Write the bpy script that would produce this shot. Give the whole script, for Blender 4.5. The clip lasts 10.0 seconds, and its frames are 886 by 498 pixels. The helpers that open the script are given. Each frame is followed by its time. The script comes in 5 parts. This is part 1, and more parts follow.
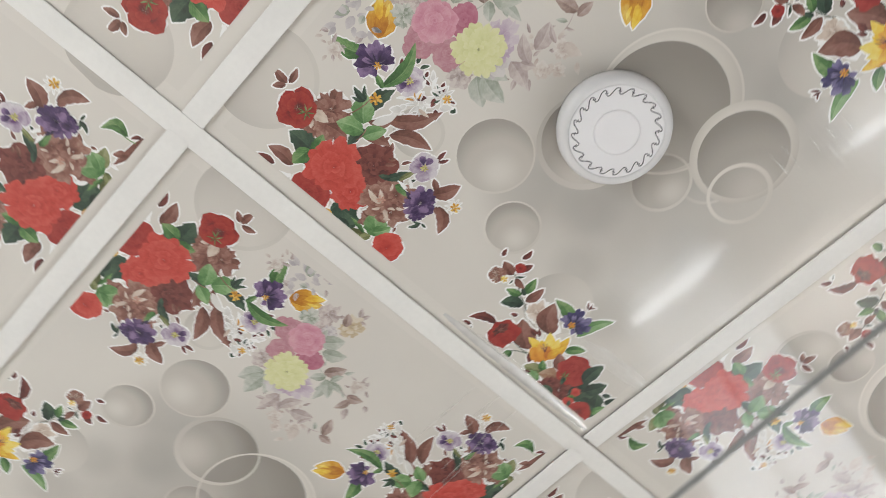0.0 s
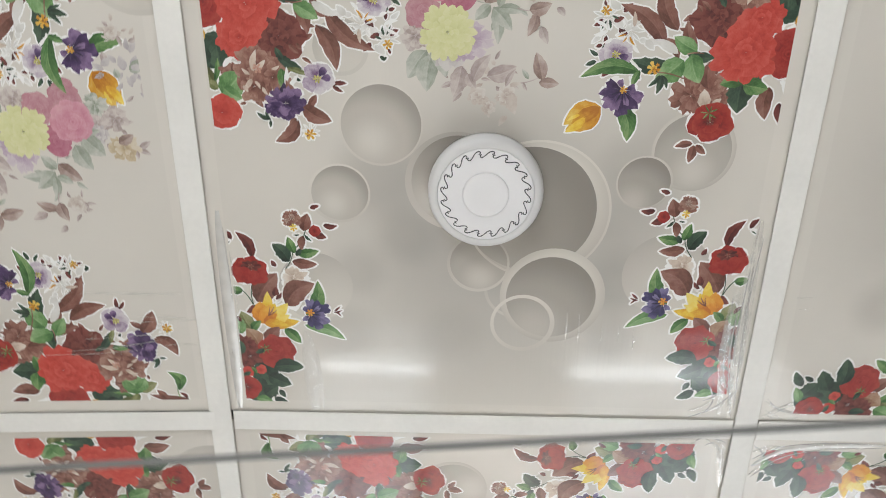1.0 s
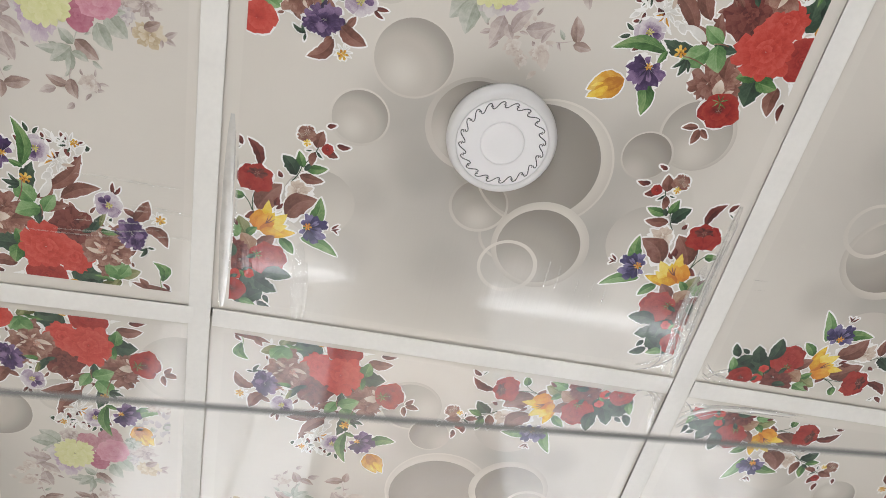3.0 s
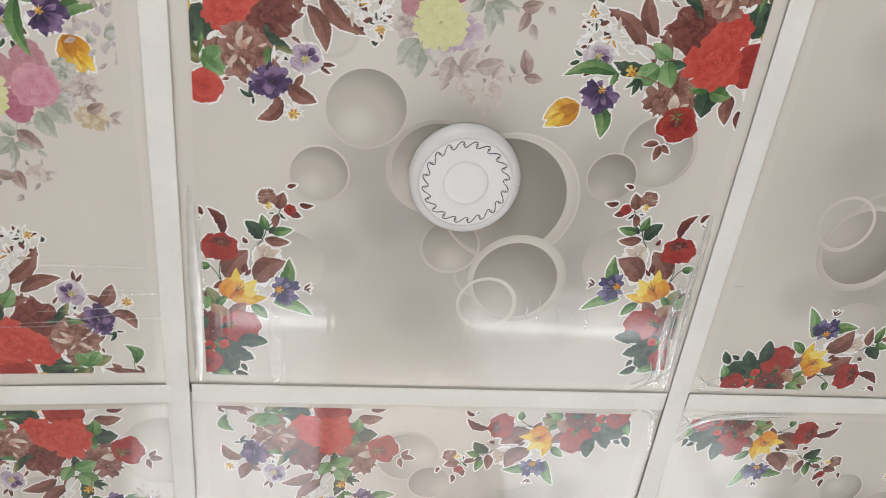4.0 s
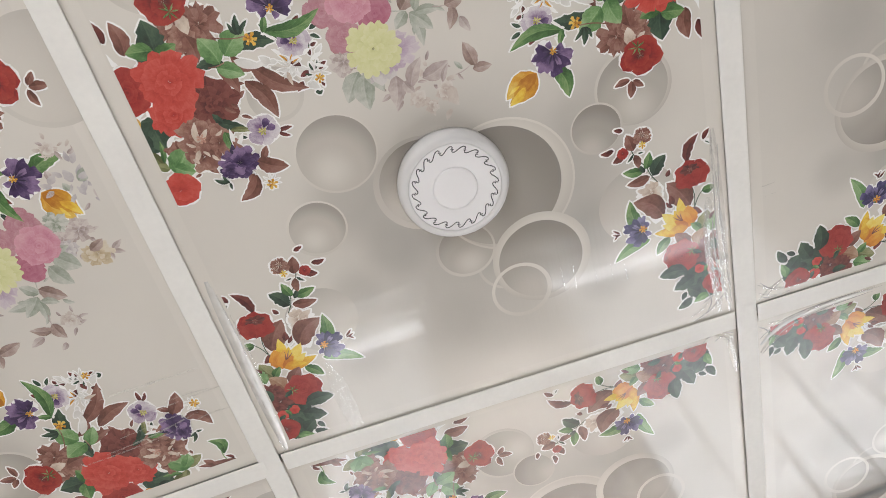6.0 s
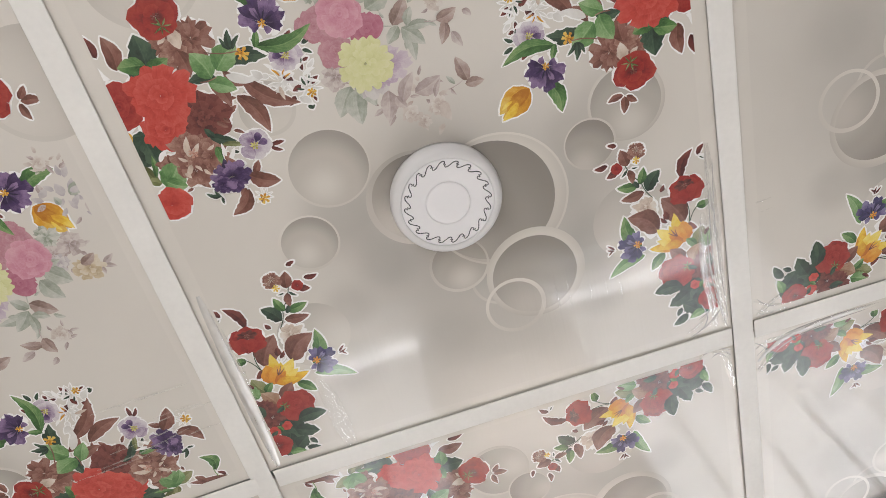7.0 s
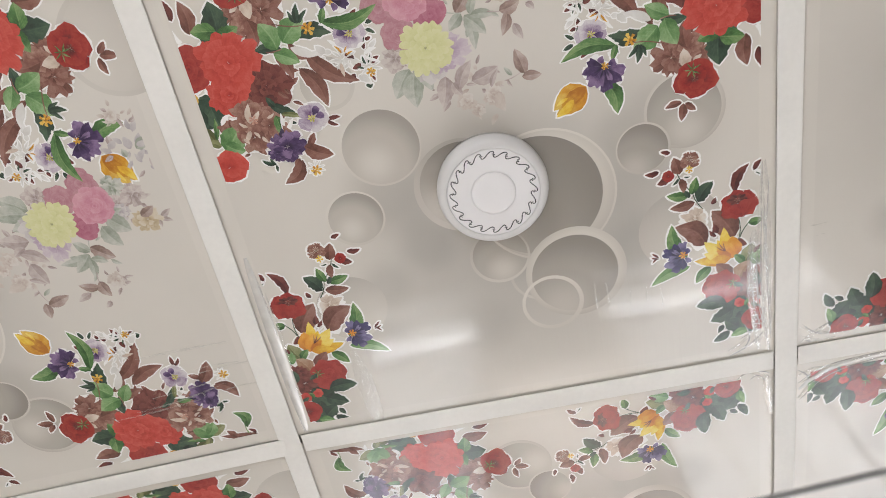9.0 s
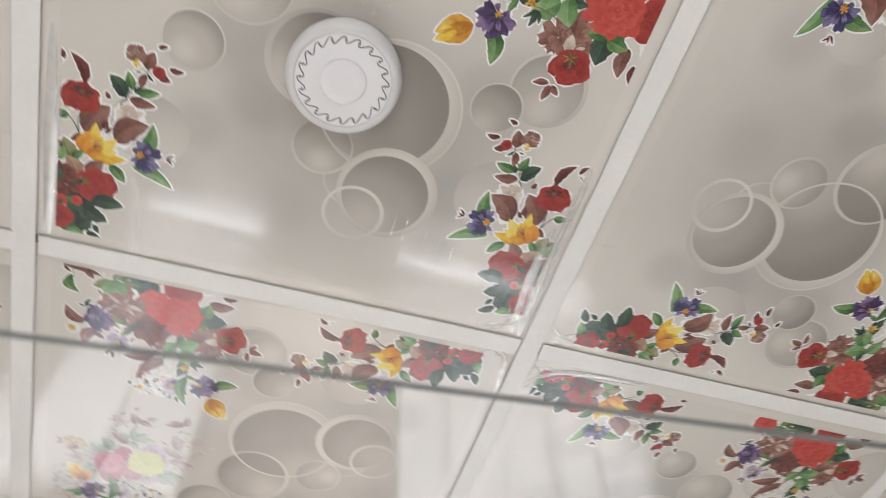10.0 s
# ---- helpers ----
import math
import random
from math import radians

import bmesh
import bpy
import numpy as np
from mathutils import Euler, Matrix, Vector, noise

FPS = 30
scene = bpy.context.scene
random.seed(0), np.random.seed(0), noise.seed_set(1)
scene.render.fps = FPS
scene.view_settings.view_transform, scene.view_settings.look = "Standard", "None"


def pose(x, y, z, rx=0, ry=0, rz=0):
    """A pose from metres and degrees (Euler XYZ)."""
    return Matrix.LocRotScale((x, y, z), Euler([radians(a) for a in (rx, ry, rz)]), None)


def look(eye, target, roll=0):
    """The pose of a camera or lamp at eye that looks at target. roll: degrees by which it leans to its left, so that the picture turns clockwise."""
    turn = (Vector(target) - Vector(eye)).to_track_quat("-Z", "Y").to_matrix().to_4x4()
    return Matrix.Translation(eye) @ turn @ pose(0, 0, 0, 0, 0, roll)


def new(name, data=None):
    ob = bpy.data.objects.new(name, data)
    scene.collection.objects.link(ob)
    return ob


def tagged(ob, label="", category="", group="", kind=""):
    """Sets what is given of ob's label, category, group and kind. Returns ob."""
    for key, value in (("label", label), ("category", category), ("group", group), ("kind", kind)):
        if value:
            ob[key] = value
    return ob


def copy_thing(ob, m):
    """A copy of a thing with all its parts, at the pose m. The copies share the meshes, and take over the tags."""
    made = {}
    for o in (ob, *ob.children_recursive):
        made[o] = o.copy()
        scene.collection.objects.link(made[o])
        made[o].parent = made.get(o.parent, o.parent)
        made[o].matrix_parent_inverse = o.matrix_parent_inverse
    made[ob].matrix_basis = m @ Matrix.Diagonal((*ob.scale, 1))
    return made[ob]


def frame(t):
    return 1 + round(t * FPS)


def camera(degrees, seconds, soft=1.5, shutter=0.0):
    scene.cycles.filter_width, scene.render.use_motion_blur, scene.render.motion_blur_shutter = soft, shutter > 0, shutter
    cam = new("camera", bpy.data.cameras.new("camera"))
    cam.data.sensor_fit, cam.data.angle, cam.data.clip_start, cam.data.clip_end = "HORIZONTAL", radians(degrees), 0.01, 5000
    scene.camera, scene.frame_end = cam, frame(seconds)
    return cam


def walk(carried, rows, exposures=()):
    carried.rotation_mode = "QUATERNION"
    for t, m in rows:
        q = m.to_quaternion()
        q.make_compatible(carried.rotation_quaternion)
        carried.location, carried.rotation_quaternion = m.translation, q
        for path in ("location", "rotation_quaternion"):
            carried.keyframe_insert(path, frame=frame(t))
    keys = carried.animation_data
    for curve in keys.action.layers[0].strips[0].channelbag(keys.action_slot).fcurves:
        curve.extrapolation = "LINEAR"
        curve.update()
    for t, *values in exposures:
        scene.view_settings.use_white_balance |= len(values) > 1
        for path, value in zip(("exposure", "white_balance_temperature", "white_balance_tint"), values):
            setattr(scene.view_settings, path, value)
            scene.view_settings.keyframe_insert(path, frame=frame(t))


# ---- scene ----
cam = camera(61.13, 10.0, soft=0.85, shutter=0.2)
cam.data.dof.use_dof = True             # the near cable is out of focus
cam.data.dof.focus_distance, cam.data.dof.aperture_fstop = 0.9, 19.0
PATH = [
    (0, (0.0355, -0.2785, 2.1693), (-0.5910, 0.3574, 3.9590), -1.86),
    (0.5, (0.0092, -0.2582, 2.1820), (-0.2946, 0.4808, 4.0155), -0.04),
    (1, (-0.0247, -0.2392, 2.1841), (-0.0772, 0.5701, 4.0123), 4.46),
    (1.5, (-0.0731, -0.2376, 2.1857), (0.0038, 0.6518, 3.9754), 5.41),
    (2, (-0.1004, -0.2353, 2.1671), (0.0917, 0.7484, 3.8979), 2.53),
    (2.5, (-0.1079, -0.2602, 2.1666), (0.1162, 0.7400, 3.8840), 0.72),
    (2.7, (-0.1140, -0.2649, 2.1629), (0.0930, 0.7312, 3.8848), 0.90),
    (3.8, (-0.1414, -0.2727, 2.1745), (0.1169, 0.6874, 3.9099), -8.70),
    (4, (-0.1218, -0.2791, 2.1855), (0.1389, 0.6439, 3.9405), -11.07),
    (4.5, (-0.0775, -0.2797, 2.1840), (0.1377, 0.6291, 3.9525), -15.75),
    (5, (-0.0427, -0.3011, 2.1859), (0.0447, 0.6773, 3.9280), -18.49),
    (5.5, (-0.0596, -0.2950, 2.1847), (-0.0391, 0.7184, 3.9088), -18.50),
    (6, (-0.0514, -0.3071, 2.1909), (-0.0032, 0.6582, 3.9419), -19.46),
    (7.5, (-0.0406, -0.3002, 2.1921), (0.0030, 0.6248, 3.9648), -19.03),
    (8, (-0.0429, -0.3081, 2.1858), (-0.0377, 0.6291, 3.9526), -16.47),
    (8.5, (-0.0455, -0.2995, 2.1830), (-0.0590, 0.6474, 3.9446), -15.20),
    (9, (-0.0156, -0.2935, 2.1761), (-0.1427, 0.6064, 3.9576), -3.45),
    (9.5, (-0.0085, -0.2992, 2.1837), (-0.0259, 0.6632, 3.9368), -1.03),
    (10, (-0.0089, -0.2658, 2.1757), (0.3638, 0.7681, 3.8467), -3.26),
]
walk(cam, [(t, look(eye, target, roll)) for t, eye, target, roll in PATH],
     [(0.0, -0.10, 6590, 12), (0.6, -0.08, 6540, 10.5), (2.0, -0.05, 6640, 13), (4.0, -0.10, 6640, 13.5), (5.5, -0.11, 6670, 14), (7.5, -0.18, 6800, 16), (8.5, -0.15, 6780, 16), (9.0, -0.10, 6740, 15), (9.5, -0.10, 6690, 13), (10.0, -0.14, 6690, 14.5)])


# ---------------------------------------------------------------- world, light
CZ = 2.9            # height of the panels' printed faces
PITCH = 0.6         # ceiling grid
world = bpy.data.worlds.new("World")
scene.world = world
world.use_nodes = True
wn = world.node_tree
sky = wn.nodes.new("ShaderNodeTexSky")
sky.sky_type, sky.sun_disc = "NISHITA", False
sky.sun_elevation, sky.sun_rotation = radians(48), radians(150)
wn.links.new(sky.outputs[0], wn.nodes["Background"].inputs[0])
wn.nodes["Background"].inputs[1].default_value = 0.12

sun = new("sun", bpy.data.lights.new("sun", "SUN"))
sun.data.energy, sun.data.angle, sun.data.color = 2.5, radians(0.6), (1.0, 0.95, 0.88)
sun.matrix_world = look((0, 0, 0), (-0.33, 0.57, -0.75))


def window_light(name, x, y, z, w, h, power, target):
    lamp = bpy.data.lights.new(name, "AREA")
    lamp.shape, lamp.size, lamp.size_y, lamp.energy, lamp.color = "RECTANGLE", w, h, power, (0.90, 0.96, 1.0)
    ob = new(name, lamp)
    ob.matrix_world = look((x, y, z), target)
    return ob


# ---------------------------------------------------------------- materials
def node(nt, kind, **inputs):
    n = nt.nodes.new(kind)
    for key, value in inputs.items():
        n.inputs[key.replace("_", " ")].default_value = value
    return n


def material(name, base, rough=0.5, metal=0.0, spread=0.12, scale=30.0, bump=0.1, fine=400.0, coat=0.0, ior=1.45):
    """A surface with colour variation at two scales and a fine relief."""
    m = bpy.data.materials.new(name)
    m.use_nodes = True
    nt = m.node_tree
    b = nt.nodes["Principled BSDF"]
    at = node(nt, "ShaderNodeTexCoord")
    big = node(nt, "ShaderNodeTexNoise", Scale=scale, Detail=4.0)
    small = node(nt, "ShaderNodeTexNoise", Scale=fine, Detail=2.0)
    for n in (big, small):
        nt.links.new(at.outputs["Object"], n.inputs["Vector"])
    mix = nt.nodes.new("ShaderNodeMath")
    mix.operation = "MULTIPLY_ADD"
    mix.inputs[1].default_value = 0.4
    nt.links.new(small.outputs["Fac"], mix.inputs[0])
    nt.links.new(big.outputs["Fac"], mix.inputs[2])
    ramp = node(nt, "ShaderNodeMapRange", From_Min=0.4, From_Max=1.0, To_Min=1 - spread, To_Max=1 + spread * 0.5)
    nt.links.new(mix.outputs[0], ramp.inputs[0])
    tint = nt.nodes.new("ShaderNodeVectorMath")
    tint.operation = "SCALE"
    tint.inputs[0].default_value = base
    nt.links.new(ramp.outputs[0], tint.inputs["Scale"])
    nt.links.new(tint.outputs[0], b.inputs["Base Color"])
    b.inputs["Roughness"].default_value = rough
    b.inputs["Metallic"].default_value = metal
    b.inputs["IOR"].default_value = ior
    b.inputs["Coat Weight"].default_value = coat
    b.inputs["Coat Roughness"].default_value = 0.06
    if bump:
        bp = node(nt, "ShaderNodeBump", Strength=bump, Distance=0.001)
        nt.links.new(mix.outputs[0], bp.inputs["Height"])
        nt.links.new(bp.outputs[0], b.inputs["Normal"])
    return m


WALL = material("wall_paint", (0.72, 0.69, 0.63), 0.8, spread=0.1, scale=3, bump=0.3, fine=150)
# Unseen east wall coloured dark to dim bounce and reflections on the east panels.
WALL_DIMMED = material("wall_paint_dimmed", (0.24, 0.22, 0.195), 0.8, spread=0.1, scale=3, bump=0.3, fine=150)
FLOOR = material("floor_tile", (0.62, 0.58, 0.52), 0.35, spread=0.15, scale=5, bump=0.1)
SLAB = material("concrete_slab", (0.4, 0.39, 0.37), 0.9, spread=0.2, scale=4, bump=0.5)
GRID = material("grid_enamel", (0.80, 0.785, 0.755), 0.32, spread=0.08, scale=11, bump=0.12, fine=160)
TRIM = material("window_enamel", (0.75, 0.75, 0.73), 0.4, spread=0.06)
BLADE = material("louvre_blade", (0.28, 0.28, 0.27), 0.45, spread=0.15)
LAMP_WHITE = material("lamp_plastic", (0.66, 0.65, 0.65), 0.35, spread=0.02, scale=12, bump=0.03)
LAMP_FACE = material("lamp_diffuser", (0.79, 0.78, 0.79), 0.3, spread=0.015, scale=12, bump=0.02)
LAMP_INK = material("lamp_scroll_ink", (0.09, 0.09, 0.1), 0.5, spread=0.1)


def loose_film(name, least, most, rough):
    """Creased film: partly clear, partly milky white in patches that stand in for window glints."""
    m = bpy.data.materials.new(name)
    m.use_nodes = True
    nt = m.node_tree
    milky = nt.nodes["Principled BSDF"]
    milky.inputs["Base Color"].default_value = (0.90, 0.885, 0.86, 1)
    milky.inputs["Roughness"].default_value = rough
    milky.inputs["IOR"].default_value = 1.6
    lit = node(nt, "ShaderNodeBsdfGlossy", Color=(0.95, 0.95, 0.95, 1), Roughness=rough)
    body = node(nt, "ShaderNodeMixShader", Fac=0.45)
    nt.links.new(milky.outputs[0], body.inputs[1])
    nt.links.new(lit.outputs[0], body.inputs[2])
    clear = node(nt, "ShaderNodeBsdfTransparent")
    at = node(nt, "ShaderNodeTexCoord")
    patch = node(nt, "ShaderNodeTexNoise", Scale=70.0, Detail=3.0)
    nt.links.new(at.outputs["Object"], patch.inputs["Vector"])
    share = node(nt, "ShaderNodeMapRange", From_Min=0.3, From_Max=0.7, To_Min=least, To_Max=most)
    mix = nt.nodes.new("ShaderNodeMixShader")
    nt.links.new(patch.outputs["Fac"], share.inputs[0])
    nt.links.new(share.outputs[0], mix.inputs[0])
    nt.links.new(clear.outputs[0], mix.inputs[1])
    nt.links.new(body.outputs[0], mix.inputs[2])
    nt.links.new(mix.outputs[0], nt.nodes["Material Output"].inputs["Surface"])
    return m


VEIL_FILM = loose_film("clear_film", 0.12, 0.45, 0.18)
CREASE_FILM = loose_film("glint_white_film", 0.45, 0.95, 0.2)
FINE_FILM = loose_film("finely_creased_film", 0.04, 0.42, 0.2)
SHEEN_FILM = loose_film("sheen_white_film", 0.16, 0.24, 0.25)
ROLL_FILM = loose_film("rolled_film", 0.52, 0.60, 0.3)
CLOTH = material("curtain_cloth", (0.80, 0.72, 0.65), 0.85, spread=0.12, scale=9, bump=0.2)
cn = CLOTH.node_tree
thin = node(cn, "ShaderNodeBsdfTranslucent", Color=(0.82, 0.74, 0.67, 1))
blend = node(cn, "ShaderNodeMixShader", Fac=0.5)
cn.links.new(cn.nodes["Principled BSDF"].outputs[0], blend.inputs[1])
cn.links.new(thin.outputs[0], blend.inputs[2])
cn.links.new(blend.outputs[0], cn.nodes["Material Output"].inputs["Surface"])
CABLE = material("cable_sheath", (0.17, 0.17, 0.165), 0.35, spread=0.2, scale=40)
BOARD_CORE = material("panel_core", (0.78, 0.77, 0.74), 0.7, spread=0.06)
def film(nt, b, strength=1.0):
    """The clear glossy film over print and panel: slow waves, fine draw lines, a few dents."""
    at = node(nt, "ShaderNodeTexCoord")
    stretch = node(nt, "ShaderNodeMapping", Scale=(1.0, 1.6, 1.0))
    nt.links.new(at.outputs["Object"], stretch.inputs["Vector"])
    waves = node(nt, "ShaderNodeTexNoise", Scale=7.0, Detail=2.0, Roughness=0.4)
    nt.links.new(stretch.outputs[0], waves.inputs["Vector"])
    across = node(nt, "ShaderNodeMapping", Scale=(58.0, 0.5, 1.0))
    nt.links.new(at.outputs["Object"], across.inputs["Vector"])
    lines = node(nt, "ShaderNodeTexNoise", Scale=3.0, Detail=3.0)
    nt.links.new(across.outputs[0], lines.inputs["Vector"])
    add = nt.nodes.new("ShaderNodeMath")
    add.operation = "MULTIPLY_ADD"
    add.inputs[1].default_value = 0.45
    nt.links.new(lines.outputs["Fac"], add.inputs[0])
    nt.links.new(waves.outputs["Fac"], add.inputs[2])
    bump = node(nt, "ShaderNodeBump", Strength=FILM_WAVE * strength, Distance=0.001)
    nt.links.new(add.outputs[0], bump.inputs["Height"])
    nt.links.new(bump.outputs[0], b.inputs["Normal"])
    b.inputs["Roughness"].default_value = FILM_ROUGH
    b.inputs["IOR"].default_value = 1.6
    b.inputs["Coat Weight"].default_value = FILM_HAZE
    b.inputs["Coat Roughness"].default_value = 0.34


FILM_WAVE, FILM_ROUGH, FILM_HAZE = 0.32, 0.06, 0.55


def ink(name, dark, mid, light, rib=0.0, vary=0.5):
    """Printed watercolour: u of the UV runs from the root to the tip of a leaf or petal, v across it."""
    m = bpy.data.materials.new(name)
    m.use_nodes = True
    nt = m.node_tree
    b = nt.nodes["Principled BSDF"]
    uv = node(nt, "ShaderNodeUVMap")
    uv.uv_map = "grain"
    sep = nt.nodes.new("ShaderNodeSeparateXYZ")
    nt.links.new(uv.outputs[0], sep.inputs[0])
    geo = nt.nodes.new("ShaderNodeNewGeometry")
    at = node(nt, "ShaderNodeTexCoord")
    blot = node(nt, "ShaderNodeTexNoise", Scale=130.0, Detail=5.0, Roughness=0.6)
    nt.links.new(at.outputs["Object"], blot.inputs["Vector"])
    streak_at = node(nt, "ShaderNodeMapping", Scale=(1.5, 9.0, 1.0))
    nt.links.new(uv.outputs[0], streak_at.inputs["Vector"])
    streak = node(nt, "ShaderNodeTexNoise", Scale=2.0, Detail=3.0)
    nt.links.new(streak_at.outputs[0], streak.inputs["Vector"])

    def math_node(op, a, c, third=None):
        n = nt.nodes.new("ShaderNodeMath")
        n.operation = op
        for k, value in enumerate((a, c, third)):
            if value is None:
                continue
            if isinstance(value, (int, float)):
                n.inputs[k].default_value = value
            else:
                nt.links.new(value, n.inputs[k])
        return n.outputs[0]

    half = math_node("GREATER_THAN", sep.outputs["Y"], 0.5)
    tone = math_node("MULTIPLY_ADD", sep.outputs["X"], 0.55, 0.1)
    tone = math_node("MULTIPLY_ADD", blot.outputs["Fac"], 1.0, tone)
    tone = math_node("ADD", tone, -0.49)
    tone = math_node("MULTIPLY_ADD", streak.outputs["Fac"], 0.5, tone)
    tone = math_node("ADD", tone, -0.25)
    tone = math_node("MULTIPLY_ADD", geo.outputs["Random Per Island"], vary, tone)
    tone = math_node("ADD", tone, -0.33 * vary)
    if rib:
        tone = math_node("MULTIPLY_ADD", half, 0.28, tone)
        tone = math_node("ADD", tone, -0.12)
        off = math_node("ABSOLUTE", math_node("ADD", sep.outputs["Y"], -0.5), 0.0)
        line = math_node("LESS_THAN", off, 0.035)
        tone = math_node("MULTIPLY_ADD", line, rib, tone)
        slant = math_node("SINE", math_node("MULTIPLY_ADD", sep.outputs["X"], 42.0, math_node("MULTIPLY", off, -30.0)), 0.0)
        tone = math_node("MULTIPLY_ADD", math_node("GREATER_THAN", slant, 0.86), rib * 0.5, tone)
    ramp = nt.nodes.new("ShaderNodeValToRGB")
    ramp.color_ramp.elements[0].color, ramp.color_ramp.elements[0].position = (*dark, 1), 0.08
    ramp.color_ramp.elements[1].color, ramp.color_ramp.elements[1].position = (*light, 1), 0.92
    middle = ramp.color_ramp.elements.new(0.5)
    middle.color = (*mid, 1)
    nt.links.new(tone, ramp.inputs[0])
    nt.links.new(ramp.outputs[0], b.inputs["Base Color"])
    film(nt, b)
    return m


ROSE = ink("print_rose_red", (0.33, 0.026, 0.022), (0.50, 0.052, 0.040), (0.59, 0.105, 0.080), vary=0.22)
RED = ink("print_red", (0.15, 0.013, 0.013), (0.31, 0.026, 0.023), (0.40, 0.052, 0.042), vary=0.22)
CRIMSON = ink("print_crimson", (0.09, 0.010, 0.011), (0.29, 0.022, 0.020), (0.40, 0.050, 0.036), vary=0.22)
MAROON = ink("print_maroon", (0.06, 0.016, 0.016), (0.145, 0.034, 0.030), (0.21, 0.060, 0.050), rib=0.1, vary=0.3)
BROWN = ink("print_brown", (0.11, 0.038, 0.029), (0.22, 0.090, 0.068), (0.31, 0.16, 0.13), rib=0.12, vary=0.3)
RUST = ink("print_rosy_brown", (0.10, 0.032, 0.024), (0.24, 0.105, 0.080), (0.42, 0.25, 0.20), vary=0.22)
TAN = ink("print_tan", (0.20, 0.09, 0.05), (0.34, 0.19, 0.12), (0.48, 0.33, 0.24), rib=0.1)
CREAM = ink("print_cream", (0.40, 0.30, 0.24), (0.62, 0.51, 0.43), (0.72, 0.66, 0.60))
PINKISH = ink("print_salmon", (0.35, 0.13, 0.09), (0.50, 0.26, 0.20), (0.60, 0.42, 0.35), vary=0.22)
GREEN = ink("print_green", (0.022, 0.075, 0.020), (0.075, 0.185, 0.055), (0.22, 0.34, 0.14), rib=0.22)
DARKGREEN = ink("print_dark_green", (0.013, 0.026, 0.019), (0.028, 0.060, 0.040), (0.065, 0.115, 0.070), rib=0.16)
LIGHTGREEN = ink("print_light_green", (0.055, 0.150, 0.045), (0.145, 0.285, 0.105), (0.30, 0.44, 0.23), rib=0.18)
OLIVE = ink("print_olive", (0.080, 0.090, 0.030), (0.19, 0.21, 0.085), (0.34, 0.34, 0.19), rib=0.16)
PURPLE = ink("print_purple", (0.022, 0.010, 0.046), (0.066, 0.034, 0.112), (0.24, 0.155, 0.29))
INDIGO = ink("print_indigo", (0.014, 0.012, 0.045), (0.052, 0.043, 0.135), (0.22, 0.19, 0.34))
DARKPURPLE = ink("print_deep_purple", (0.012, 0.010, 0.03), (0.03, 0.02, 0.06), (0.09, 0.06, 0.13))
LILAC = ink("print_lilac", (0.13, 0.055, 0.16), (0.46, 0.38, 0.47), (0.66, 0.62, 0.64))
YELLOW = ink("print_yellow", (0.62, 0.26, 0.020), (0.78, 0.53, 0.055), (0.84, 0.70, 0.20))
LIME = ink("print_lime", (0.22, 0.20, 0.03), (0.46, 0.42, 0.08), (0.62, 0.58, 0.18))
ORANGE = ink("print_orange", (0.50, 0.15, 0.02), (0.68, 0.27, 0.03), (0.76, 0.42, 0.07))
GOLD = ink("print_gold", (0.42, 0.15, 0.012), (0.63, 0.30, 0.028), (0.74, 0.52, 0.12))
PINK = ink("print_pink", (0.48, 0.18, 0.24), (0.57, 0.25, 0.32), (0.64, 0.36, 0.42), vary=0.22)
MAGENTA = ink("print_magenta", (0.33, 0.09, 0.145), (0.42, 0.135, 0.20), (0.48, 0.20, 0.26), vary=0.22)
DUSTY = ink("print_dusty_pink", (0.38, 0.15, 0.19), (0.45, 0.21, 0.25), (0.52, 0.30, 0.33), vary=0.22)
MUM = ink("print_lime_yellow", (0.56, 0.56, 0.27), (0.635, 0.635, 0.33), (0.69, 0.68, 0.41), vary=0.3)
TANROSE = ink("print_faded_tan", (0.38, 0.28, 0.17), (0.56, 0.46, 0.32), (0.64, 0.57, 0.46))
FADEGREEN = ink("print_faded_green", (0.25, 0.28, 0.22), (0.40, 0.42, 0.36), (0.56, 0.56, 0.51), rib=0.1)
FADELILAC = ink("print_faded_lilac", (0.40, 0.36, 0.38), (0.53, 0.49, 0.49), (0.62, 0.59, 0.57))
FADEMAUVE = ink("print_faded_mauve", (0.32, 0.25, 0.24), (0.47, 0.39, 0.37), (0.60, 0.54, 0.51), rib=0.1)
FADEBROWN = ink("print_faded_brown", (0.20, 0.13, 0.11), (0.36, 0.26, 0.23), (0.52, 0.43, 0.39), rib=0.1)
FADEPURPLE = ink("print_faded_purple", (0.36, 0.26, 0.36), (0.50, 0.40, 0.48), (0.60, 0.53, 0.56))
FADECREAM = ink("print_faded_cream", (0.46, 0.37, 0.33), (0.58, 0.51, 0.46), (0.65, 0.61, 0.57))
PALE = ink("print_pale", (0.62, 0.60, 0.57), (0.70, 0.685, 0.66), (0.80, 0.79, 0.775))
WHITE = ink("print_white", (0.84, 0.835, 0.82), (0.87, 0.865, 0.855), (0.89, 0.885, 0.875))


